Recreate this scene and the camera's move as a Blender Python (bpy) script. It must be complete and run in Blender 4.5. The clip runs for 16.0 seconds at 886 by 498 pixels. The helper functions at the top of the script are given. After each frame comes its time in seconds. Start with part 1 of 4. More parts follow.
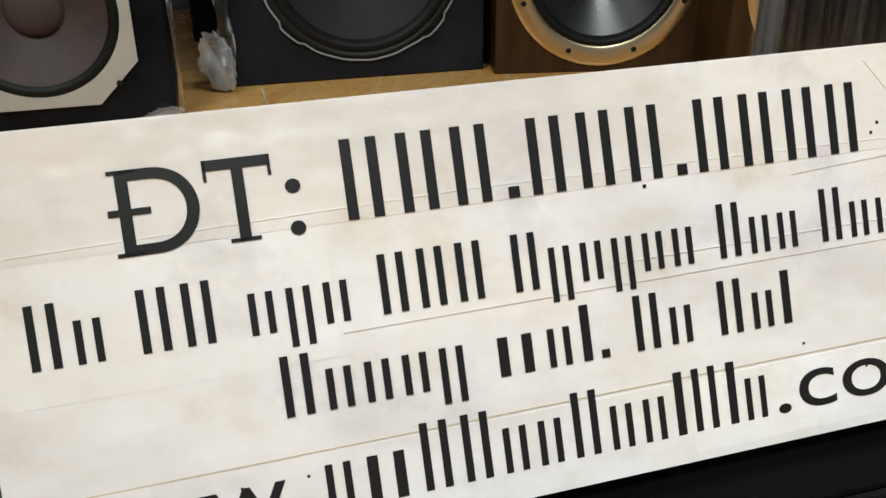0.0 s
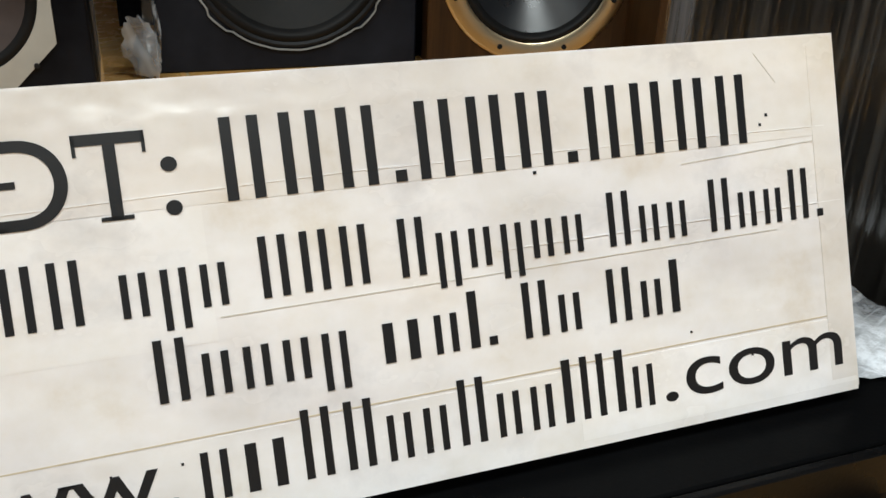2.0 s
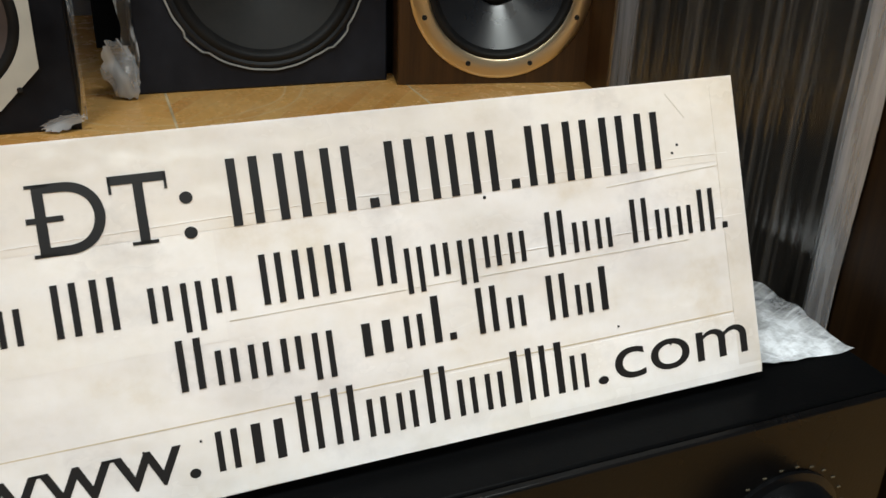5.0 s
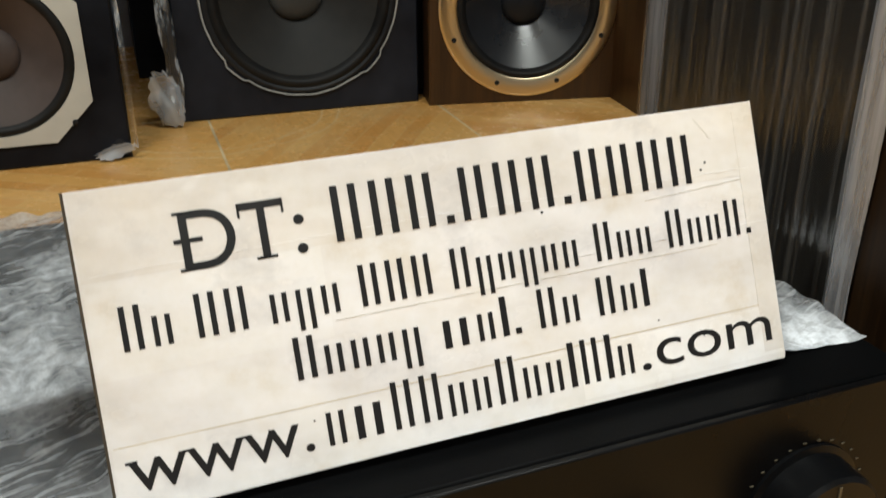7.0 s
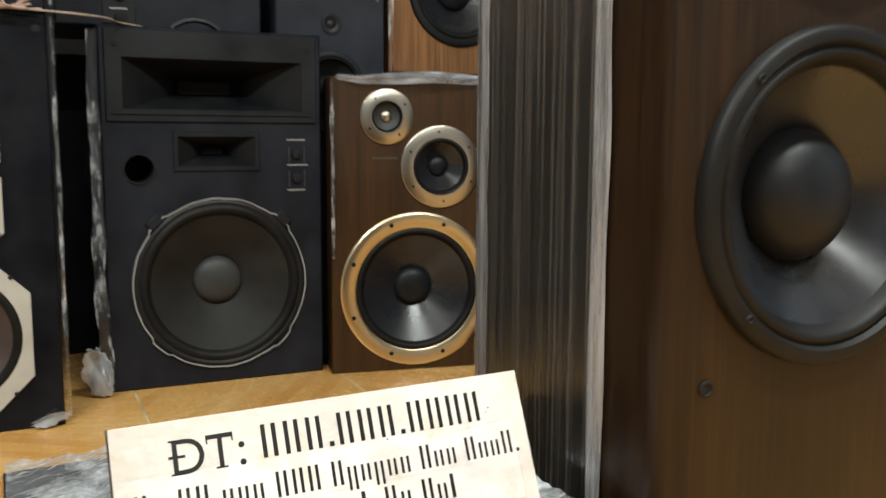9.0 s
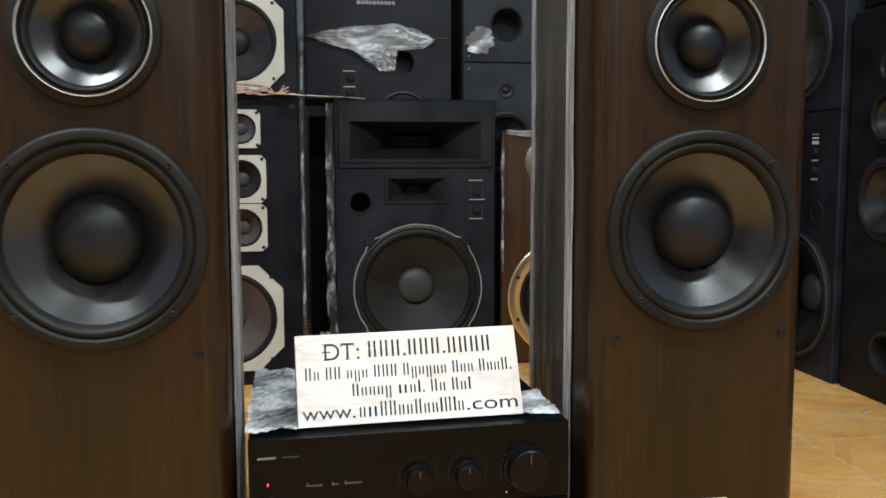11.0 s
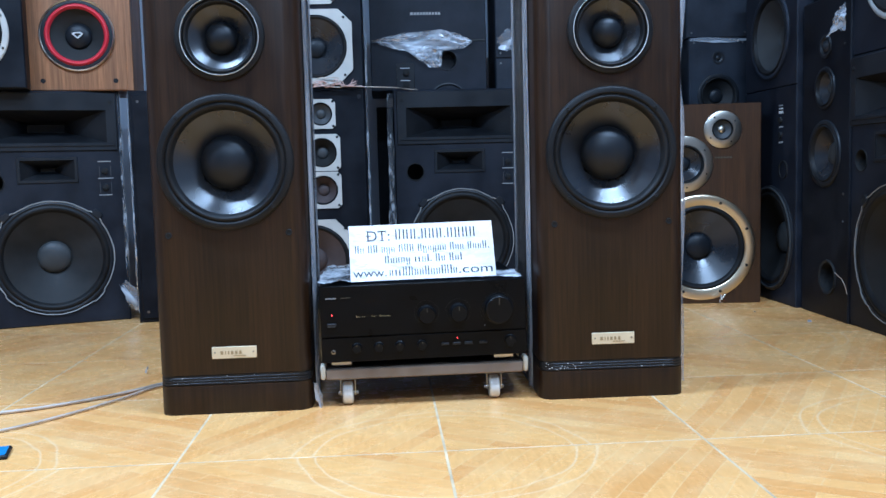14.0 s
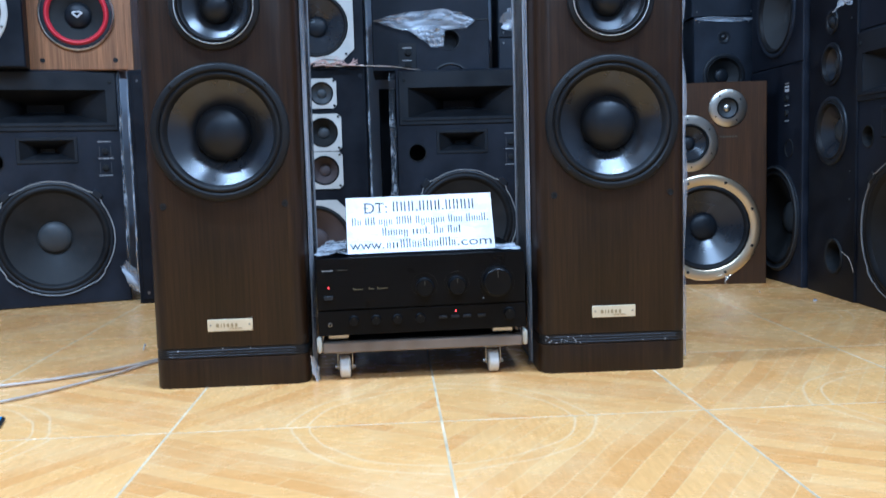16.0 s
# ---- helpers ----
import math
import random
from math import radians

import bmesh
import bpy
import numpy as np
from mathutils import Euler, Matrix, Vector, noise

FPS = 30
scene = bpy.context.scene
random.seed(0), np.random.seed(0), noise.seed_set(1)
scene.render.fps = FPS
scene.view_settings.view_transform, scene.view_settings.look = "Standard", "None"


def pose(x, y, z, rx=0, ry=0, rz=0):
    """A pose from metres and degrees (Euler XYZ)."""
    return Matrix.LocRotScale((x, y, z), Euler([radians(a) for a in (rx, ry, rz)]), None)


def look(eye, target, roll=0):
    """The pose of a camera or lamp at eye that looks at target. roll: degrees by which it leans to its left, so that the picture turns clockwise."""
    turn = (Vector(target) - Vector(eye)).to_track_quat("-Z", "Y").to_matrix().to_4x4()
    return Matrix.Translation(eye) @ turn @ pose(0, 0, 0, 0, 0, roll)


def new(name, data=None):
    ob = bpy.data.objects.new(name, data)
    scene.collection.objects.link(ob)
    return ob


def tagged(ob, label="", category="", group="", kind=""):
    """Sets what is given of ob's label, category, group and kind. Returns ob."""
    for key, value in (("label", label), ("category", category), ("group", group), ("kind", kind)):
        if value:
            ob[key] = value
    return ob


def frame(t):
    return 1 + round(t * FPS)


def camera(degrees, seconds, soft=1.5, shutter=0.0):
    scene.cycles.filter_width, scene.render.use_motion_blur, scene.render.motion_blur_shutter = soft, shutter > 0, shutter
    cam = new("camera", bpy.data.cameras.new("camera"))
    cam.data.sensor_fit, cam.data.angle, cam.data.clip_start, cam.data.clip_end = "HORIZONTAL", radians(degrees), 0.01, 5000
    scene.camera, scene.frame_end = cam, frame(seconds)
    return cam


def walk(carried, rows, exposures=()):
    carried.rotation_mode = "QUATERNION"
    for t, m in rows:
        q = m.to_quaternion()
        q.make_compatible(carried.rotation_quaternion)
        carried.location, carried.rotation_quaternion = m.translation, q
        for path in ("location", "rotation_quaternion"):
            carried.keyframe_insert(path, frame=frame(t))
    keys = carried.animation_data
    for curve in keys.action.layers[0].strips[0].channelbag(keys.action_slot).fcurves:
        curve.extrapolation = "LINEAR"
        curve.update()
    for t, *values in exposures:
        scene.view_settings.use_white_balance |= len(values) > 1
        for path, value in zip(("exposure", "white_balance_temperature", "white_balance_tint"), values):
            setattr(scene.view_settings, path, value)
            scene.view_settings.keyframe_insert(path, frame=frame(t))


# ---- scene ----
cam = camera(52.5, 16.0, shutter=0.5)
PATH = [
    (0, (-0.115, 0.161, 0.482), (0.359, 1.902, -0.381), -0.4),
    (0.5, (-0.114, 0.16, 0.481), (0.368, 1.902, -0.376), -0.5),
    (1, (-0.097, 0.152, 0.483), (0.434, 1.884, -0.364), 0.4),
    (1.5, (-0.097, 0.157, 0.478), (0.49, 1.866, -0.379), 1.8),
    (2, (-0.099, 0.159, 0.477), (0.509, 1.855, -0.393), 2.3),
    (2.5, (-0.089, 0.155, 0.479), (0.538, 1.849, -0.381), 1.9),
    (3, (-0.083, 0.149, 0.483), (0.559, 1.845, -0.361), 1.7),
    (3.5, (-0.09, 0.148, 0.483), (0.552, 1.846, -0.357), 1.7),
    (6, (-0.141, 0.069, 0.52), (0.53, 1.749, -0.333), 2.0),
    (6.5, (-0.154, 0.06, 0.521), (0.482, 1.756, -0.328), 1.4),
    (7, (-0.154, 0.055, 0.53), (0.458, 1.775, -0.288), -0.3),
    (7.5, (-0.166, 0.032, 0.552), (0.467, 1.78, -0.186), -1.7),
    (8, (-0.196, -0.016, 0.558), (0.541, 1.722, -0.101), -1.0),
    (8.5, (-0.212, -0.098, 0.581), (0.66, 1.651, 0.154), -0.3),
    (9, (-0.234, -0.226, 0.611), (0.621, 1.565, 0.358), 0.3),
    (9.5, (-0.245, -0.43, 0.643), (0.391, 1.455, 0.44), 0.0),
    (10, (-0.235, -0.636, 0.664), (0.227, 1.299, 0.456), 0.6),
    (10.2, (-0.229, -0.663, 0.661), (0.224, 1.274, 0.447), 0.5),
    (12.3, (-0.123, -1.332, 0.667), (-0.014, 0.658, 0.506), -0.7),
    (12.5, (-0.123, -1.35, 0.658), (0.054, 0.633, 0.467), -0.8),
    (13, (-0.134, -1.428, 0.616), (0.124, 0.542, 0.389), -0.0),
    (13.5, (-0.124, -1.583, 0.569), (0.067, 0.397, 0.364), -0.7),
    (14, (-0.102, -1.655, 0.526), (0.027, 0.333, 0.354), -1.5),
    (14.5, (-0.093, -1.643, 0.497), (0.034, 0.347, 0.336), -1.2),
    (15, (-0.086, -1.637, 0.48), (0.046, 0.354, 0.336), -1.4),
    (15.5, (-0.072, -1.625, 0.474), (0.034, 0.367, 0.34), -2.4),
    (16, (-0.08, -1.634, 0.475), (0.031, 0.354, 0.289), -1.6),
]
EXPOSURES = [
    (0, -0.17, 6650, 10),
    (3.5, -0.22, 6700, 10),
    (7, -0.08, 7050, 10),
    (8.45, -0.15, 7250, 10),
    (9, 0.37, 7050, 10),
    (9.5, 0.34, 6550, 10),
    (10.2, 0.26, 6500, 10),
    (12.5, 0.34, 6000, 11),
    (13, 0.32, 5000, 11),
    (14, 0.4, 4560, 11),
    (16, 0.4, 4500, 11),
]
walk(cam, [(t, look(eye, target, roll)) for t, eye, target, roll in PATH], EXPOSURES)
# ---- world and lights ----
world = bpy.data.worlds.new("room_dark")
scene.world = world
world.use_nodes = True
world.node_tree.nodes["Background"].inputs[0].default_value = (0.75, 0.85, 1.0, 1)
world.node_tree.nodes["Background"].inputs[1].default_value = 0.25


def tube_lamp(x, y, z, length, power, turn=0.0):
    lamp = bpy.data.lights.new("tube_light", "AREA")
    lamp.shape, lamp.size, lamp.size_y, lamp.energy, lamp.color = "RECTANGLE", length, 0.12, power, (0.88, 0.98, 1.0)
    ob = new("tube_light", lamp)
    ob.matrix_basis = pose(x, y, z, 0, 0, turn)
    return ob


tube_lamp(-1.4, -0.15, 2.72, 1.2, 62, 0)
tube_lamp(0.85, -0.45, 2.72, 1.2, 52, 0)
# Extra unseen lamp, added to fill the floor in front.
tube_lamp(0.0, -2.2, 2.72, 1.2, 40, 0)


# ---- materials ----
def material(name, color=(0.5, 0.5, 0.5), rough=0.5, metal=0.0, spec=0.5):
    m = bpy.data.materials.new(name)
    m.use_nodes = True
    b = m.node_tree.nodes["Principled BSDF"]
    b.inputs["Base Color"].default_value = (*color, 1)
    b.inputs["Roughness"].default_value = rough
    b.inputs["Metallic"].default_value = metal
    b.inputs["Specular IOR Level"].default_value = spec
    return m


def node(m, kind, **inputs):
    n = m.node_tree.nodes.new(kind)
    for key, value in inputs.items():
        n.inputs[key.replace("_", " ")].default_value = value
    return n


def wire(m, a, b):
    m.node_tree.links.new(a, b)


def coords(m, scale=(1, 1, 1), turn=(0, 0, 0), space="Object"):
    tex, mapping = node(m, "ShaderNodeTexCoord"), node(m, "ShaderNodeMapping")
    mapping.inputs["Scale"].default_value, mapping.inputs["Rotation"].default_value = scale, turn
    wire(m, tex.outputs[space], mapping.inputs["Vector"])
    return mapping.outputs["Vector"]


def ramp(m, source, stops):
    r = node(m, "ShaderNodeValToRGB")
    els = r.color_ramp.elements
    while len(els) < len(stops):
        els.new(0.5)
    for el, (at, c) in zip(els, stops):
        el.position, el.color = at, (*c, 1) if len(c) == 3 else c
    wire(m, source, r.inputs["Fac"])
    return r.outputs["Color"]


def blend(m, mode, fac, a, b):
    n = m.node_tree.nodes.new("ShaderNodeMix")
    n.data_type, n.blend_type = "RGBA", mode
    for socket, v in ((n.inputs[0], fac), (n.inputs[6], a), (n.inputs[7], b)):
        if isinstance(v, (int, float)):
            socket.default_value = v
        elif isinstance(v, tuple):
            socket.default_value = (*v, 1)
        else:
            wire(m, v, socket)
    return n.outputs[2]


def bsdf(m):
    return m.node_tree.nodes["Principled BSDF"]


def bump(m, height, strength=0.2, distance=0.002):
    n = node(m, "ShaderNodeBump", Strength=strength, Distance=distance)
    wire(m, height, n.inputs["Height"])
    wire(m, n.outputs["Normal"], bsdf(m).inputs["Normal"])


def noise_tex(m, vector, scale, detail=4.0, rough=0.55):
    n = node(m, "ShaderNodeTexNoise", Scale=scale, Detail=detail, Roughness=rough)
    wire(m, vector, n.inputs["Vector"])
    return n.outputs["Fac"]


def grained(name, dark, light, rough=0.42, stretch=0.03, band=0.5, spec=0.4):
    """Wood veneer with an upright grain in broad and fine streaks."""
    m = material(name, light, rough, 0.0, spec)
    fine = noise_tex(m, coords(m, (1, 1, stretch)), 170, 5, 0.7)
    broad = noise_tex(m, coords(m, (1, 1, 0.06)), 22, 4, 0.6)
    c = ramp(m, fine, [(0.3, dark), (0.72, light)])
    c2 = ramp(m, broad, [(0.3, (band,) * 3), (0.52, (0.95,) * 3), (0.72, (1.25, 1.2, 1.15))])
    wire(m, blend(m, "MULTIPLY", 1.0, c, c2), bsdf(m).inputs["Base Color"])
    wire(m, ramp(m, noise_tex(m, coords(m), 7, 5), [(0.25, (rough - 0.06,) * 3), (0.75, (rough + 0.1,) * 3)]), bsdf(m).inputs["Roughness"])
    bump(m, fine, 0.06, 0.001)
    return m


def dusty(name, color, rough=0.5, spec=0.4, grain=400, spread=0.35, dust=0.03):
    """Paint or plastic with fine texture, uneven gloss and a little dust."""
    m = material(name, color, rough, 0.0, spec)
    fine = noise_tex(m, coords(m), grain, 3)
    broad = noise_tex(m, coords(m), 9, 5)
    low = tuple(c * (1 - spread) for c in color)
    high = tuple(c * (1 + spread) + dust * 0.3 for c in color)
    wire(m, ramp(m, broad, [(0.3, low), (0.75, high)]), bsdf(m).inputs["Base Color"])
    wire(m, ramp(m, broad, [(0.2, (rough - 0.08,) * 3), (0.8, (rough + 0.12,) * 3)]), bsdf(m).inputs["Roughness"])
    bump(m, fine, 0.12, 0.0006)
    return m


def film_material(name, streak=(60, 60, 1.2), amount=0.35, tone=(0.75, 0.78, 0.82), low=0.45, high=0.75, shine=1.6, veil=0.0, twist=0.0, detail=(5, 0.65), gloss_rough=0.12):
    """Clear stretch film: see-through with milky wrinkles, whose pale streaks also paint in highlights, and a glossy
    skin.
    """
    m = material(name, tone, 0.3)
    nodes = m.node_tree.nodes
    clear, gloss, fresnel = nodes.new("ShaderNodeBsdfTransparent"), nodes.new("ShaderNodeBsdfGlossy"), node(m, "ShaderNodeFresnel", IOR=shine)
    gloss.inputs["Roughness"].default_value = gloss_rough
    skin_mix, mix = nodes.new("ShaderNodeMixShader"), nodes.new("ShaderNodeMixShader")
    n = noise_tex(m, coords(m, streak, (0, 0, radians(twist))), 1.0, *detail)
    wire(m, fresnel.outputs[0], skin_mix.inputs[0])
    wire(m, clear.outputs[0], skin_mix.inputs[1])
    wire(m, gloss.outputs[0], skin_mix.inputs[2])
    mask = ramp(m, n, [(low, (veil,) * 3), (high, (amount,) * 3)])
    wire(m, mask, mix.inputs[0])
    wire(m, skin_mix.outputs[0], mix.inputs[1])
    wire(m, bsdf(m).outputs[0], mix.inputs[2])
    wire(m, mix.outputs[0], nodes["Material Output"].inputs["Surface"])
    bump(m, n, 0.5, 0.003)
    b = [x for x in nodes if x.bl_idname == "ShaderNodeBump"][0]
    wire(m, b.outputs["Normal"], gloss.inputs["Normal"])
    return m


def lid_film_material():
    """Loose film on a lid: smoky and see-through, with fine slanting crinkles and milky folds."""
    m = material("stretch_film_flat", (0.82, 0.85, 0.9), 0.25)
    nodes = m.node_tree.nodes
    clear, gloss, fresnel = nodes.new("ShaderNodeBsdfTransparent"), nodes.new("ShaderNodeBsdfGlossy"), node(m, "ShaderNodeFresnel", IOR=1.6)
    gloss.inputs["Roughness"].default_value = 0.1
    skin_mix, mix = nodes.new("ShaderNodeMixShader"), nodes.new("ShaderNodeMixShader")
    turned = node(m, "ShaderNodeMapping")
    turned.inputs["Scale"].default_value = (9, 250, 60)
    wire(m, coords(m, (1, 1, 1), (0, 0, radians(-24))), turned.inputs["Vector"])
    crinkle = noise_tex(m, turned.outputs["Vector"], 1.0, 3, 0.6)
    fold = noise_tex(m, coords(m, (1.7, 1, 1)), 11, 4, 0.55)
    grit = noise_tex(m, coords(m), 150, 4, 0.7)
    lines = ramp(m, crinkle, [(0.53, (0, 0, 0)), (0.62, (0.8,) * 3)])
    milk = ramp(m, fold, [(0.39, (0.24,) * 3), (0.45, (0.46,) * 3), (0.53, (0.62,) * 3), (0.6, (1.0,) * 3)])
    mask = blend(m, "SCREEN", 0.8, milk, lines)
    mask = blend(m, "MULTIPLY", 1.0, mask, ramp(m, grit, [(0.36, (0.62,) * 3), (0.6, (1.0,) * 3)]))
    wire(m, fresnel.outputs[0], skin_mix.inputs[0])
    wire(m, clear.outputs[0], skin_mix.inputs[1])
    wire(m, gloss.outputs[0], skin_mix.inputs[2])
    wire(m, mask, mix.inputs[0])
    wire(m, skin_mix.outputs[0], mix.inputs[1])
    wire(m, bsdf(m).outputs[0], mix.inputs[2])
    wire(m, mix.outputs[0], nodes["Material Output"].inputs["Surface"])
    bump(m, blend(m, "ADD", 1.0, crinkle, grit), 0.6, 0.002)
    b = [x for x in nodes if x.bl_idname == "ShaderNodeBump"][0]
    wire(m, b.outputs["Normal"], gloss.inputs["Normal"])
    return m


WALNUT = grained("walnut_veneer", (0.0112, 0.0054, 0.0024), (0.035, 0.0174, 0.007), 0.36, 0.03, 0.5, 0.32)
OAK = grained("golden_veneer", (0.17, 0.075, 0.027), (0.36, 0.17, 0.07), 0.45)
TEAK = grained("teak_veneer", (0.036, 0.0155, 0.0052), (0.068, 0.0305, 0.0098), 0.42)
BLACK_PAINT = dusty("black_cabinet_paint", (0.007, 0.009, 0.016), 0.52, 0.25)
BLACK_VINYL = dusty("black_vinyl", (0.003, 0.004, 0.0075), 0.45, 0.16)
GREY_VINYL = dusty("charcoal_vinyl", (0.016, 0.02, 0.03), 0.5, 0.3)
BLACK_PLASTIC = dusty("black_plastic", (0.0105, 0.0118, 0.0148), 0.4, 0.32, 500, 0.2, 0.015)
RUBBER = dusty("black_rubber", (0.0072, 0.007, 0.0074), 0.48, 0.2, 300, 0.2)
# Near-black that paints the shade in boxes, ports and slots; small black fittings too.
DARK = material("shade_and_fitting_black", (0.004, 0.004, 0.004), 0.8)
CONE = dusty("polypropylene_cone", (0.0125, 0.0145, 0.019), 0.27, 0.62, 120, 0.15, 0.02)
PAPER_CONE = dusty("paper_cone", (0.014, 0.0135, 0.013), 0.6, 0.3, 160, 0.3, 0.03)
BROWN_CONE = dusty("brown_paper_cone", (0.07, 0.05, 0.045), 0.62, 0.35, 160, 0.25, 0.05)
CAP = dusty("soft_dust_cap", (0.0075, 0.0092, 0.0125), 0.42, 0.26, 200, 0.2)
GREY_CAP = dusty("grey_dust_cap", (0.04, 0.042, 0.043), 0.5, 0.4, 200, 0.2)
CHROME = material("bright_ring", (0.85, 0.84, 0.82), 0.3, 0.4)
SILVER = material("satin_aluminium", (0.6, 0.56, 0.48), 0.28, 1.0)
GOLD = material("champagne_ring", (0.78, 0.66, 0.45), 0.3, 1.0)
HORN = dusty("horn_black", (0.0045, 0.005, 0.0065), 0.5, 0.25)
PALE_PLATE = dusty("pale_driver_plate", (0.52, 0.5, 0.45), 0.45, 0.4, 300, 0.12)
RIM = dusty("worn_gasket", (0.3, 0.3, 0.29), 0.5, 0.4, 60, 0.35)
RED = dusty("red_surround", (0.52, 0.02, 0.035), 0.4, 0.5, 200, 0.15)
STEEL = material("screw_steel", (0.25, 0.24, 0.23), 0.35, 1.0)
BRASS = dusty("brass_plate", (0.72, 0.6, 0.38), 0.38, 0.5, 300, 0.1)
WHITE_MARK = material("white_print", (0.6, 0.6, 0.6), 0.5)
GOLD_MARK = material("gold_print", (0.3, 0.235, 0.12), 0.4)
GREY_MARK = material("grey_print", (0.3, 0.3, 0.3), 0.5)
BADGE_MARK = material("badge_print", (0.34, 0.25, 0.12), 0.4)
DIM_MARK = material("dim_print", (0.07, 0.06, 0.04), 0.5)
INK = material("black_ink", (0.008, 0.008, 0.009), 0.35)
AMP_FACE = dusty("black_anodised", (0.0032, 0.0031, 0.0034), 0.3, 0.11, 600, 0.12, 0.004)
KNOB = dusty("black_knob", (0.003, 0.0031, 0.0036), 0.34, 0.16, 500, 0.15, 0.003)
AMP_TOP = dusty("black_steel_lid", (0.0028, 0.0029, 0.0032), 0.36, 0.03, 500, 0.2, 0.004)
BOARD = dusty("pale_dolly_board", (0.2, 0.155, 0.115), 0.6, 0.3, 80, 0.2)
WHEEL = dusty("white_nylon", (0.7, 0.7, 0.66), 0.4, 0.5, 120, 0.12)
CAPS = dusty("yellowed_plastic", (0.5, 0.46, 0.36), 0.45, 0.4, 100, 0.15)
CABLE = dusty("clear_cable_jacket", (0.5, 0.42, 0.34), 0.25, 0.5, 90, 0.3, 0.02)
PINK_WIRE = dusty("pink_wire", (0.62, 0.42, 0.36), 0.4, 0.4, 90, 0.2, 0.02)
# Brownish milk: warm reflections of the room are put into the streaks' colour.
FILM = film_material("stretch_film_side", (170, 170, 1.2), 0.22, (0.6, 0.54, 0.48), 0.47, 0.74, 2.3, 0.04, 0, (4, 0.6), 0.05)
FILM_LOOSE = film_material("stretch_film_loose", (8, 8, 30), 0.6, (0.85, 0.9, 0.98), 0.46, 0.7, 1.6, 0.2, 0, (2, 0.5), 0.2)
FILM_TOP = lid_film_material()
FILM_EDGE = film_material("stretch_film_roll", (70, 70, 3), 0.6, (0.66, 0.66, 0.7), 0.38, 0.66, 1.8, 0.14)
FILM_STRIP = film_material("stretch_film_strip", (40, 40, 9), 0.7, (0.8, 0.84, 0.9), 0.5, 0.66, 1.7, 0.03)
LED = material("red_led", (0.6, 0.01, 0.01), 0.4)
bsdf(LED).inputs["Emission Color"].default_value, bsdf(LED).inputs["Emission Strength"].default_value = (1, 0.05, 0.04, 1), 4.0
WALL = dusty("wall_paint", (0.3, 0.33, 0.39), 0.7, 0.3, 60, 0.06)
PLASTER = dusty("ceiling_paint", (0.5, 0.5, 0.49), 0.8, 0.3, 60, 0.05)
GROUT = dusty("pale_grout", (0.6, 0.46, 0.27), 0.8, 0.2, 40, 0.45)


def tile_material():
    """Glazed tile printed like oblique parquet boards, with pale arcs round one corner."""
    m = material("glazed_tile", (0.6, 0.33, 0.12), 0.2, 0.0, 0.5)
    info = node(m, "ShaderNodeObjectInfo")
    warp = node(m, "ShaderNodeTexNoise", Scale=3.0, Detail=2.0)
    wire(m, coords(m), warp.inputs["Vector"])
    bent = m.node_tree.nodes.new("ShaderNodeVectorMath")
    bent.operation = "MULTIPLY_ADD"
    wire(m, warp.outputs["Color"], bent.inputs[0])
    bent.inputs[1].default_value = (0.03, 0.03, 0.0)
    wire(m, coords(m, (1, 1, 1), (0, 0, radians(33))), bent.inputs[2])
    brick = node(m, "ShaderNodeTexBrick", Scale=1.0, Mortar_Size=0.0013, Mortar_Smooth=0.6, Brick_Width=0.26, Row_Height=0.038, Bias=0.0)
    brick.inputs["Color1"].default_value, brick.inputs["Color2"].default_value = (0.70, 0.34, 0.095, 1), (0.83, 0.47, 0.155, 1)
    brick.inputs["Mortar"].default_value = (0.83, 0.53, 0.225, 1)
    wire(m, bent.outputs[0], brick.inputs["Vector"])
    grain = noise_tex(m, coords(m, (1, 7, 1), (0, 0, radians(33))), 16, 5, 0.6)
    c = blend(m, "MULTIPLY", 0.7, brick.outputs["Color"], ramp(m, grain, [(0.25, (0.8, 0.74, 0.64)), (0.75, (1.1, 1.1, 1.1))]))
    shift = m.node_tree.nodes.new("ShaderNodeVectorMath")
    shift.operation = "MULTIPLY_ADD"
    wire(m, warp.outputs["Color"], shift.inputs[0])
    shift.inputs[1].default_value = (0.16, 0.12, 0.0)
    wire(m, coords(m), shift.inputs[2])
    flat = m.node_tree.nodes.new("ShaderNodeVectorMath")
    flat.operation = "ADD"
    flat.inputs[1].default_value = (0.17, 0.19, 0.0)
    wire(m, shift.outputs[0], flat.inputs[0])
    far = m.node_tree.nodes.new("ShaderNodeVectorMath")
    far.operation = "LENGTH"
    wire(m, flat.outputs[0], far.inputs[0])
    pale = (0.9, 0.7, 0.42)
    for r in (0.25, 0.29):
        arc = ramp(m, far.outputs["Value"], [(r - 0.0035, (0, 0, 0)), (r - 0.0008, (0.5,) * 3), (r + 0.0008, (0.5,) * 3), (r + 0.0035, (0, 0, 0))])
        c = blend(m, "MIX", arc, c, pale)
    cloud = noise_tex(m, coords(m), 5.0, 3)
    c = blend(m, "MIX", ramp(m, cloud, [(0.45, (0, 0, 0)), (0.78, (0.5,) * 3)]), c, (0.86, 0.6, 0.28))
    tint = node(m, "ShaderNodeHueSaturation")
    wire(m, ramp(m, info.outputs["Random"], [(0, (0.95,) * 3), (1, (1.05,) * 3)]), tint.inputs["Value"])
    wire(m, c, tint.inputs["Color"])
    wire(m, tint.outputs["Color"], bsdf(m).inputs["Base Color"])
    smear = noise_tex(m, coords(m), 22, 6, 0.7)
    wire(m, ramp(m, smear, [(0.3, (0.16,) * 3), (0.75, (0.36,) * 3)]), bsdf(m).inputs["Roughness"])
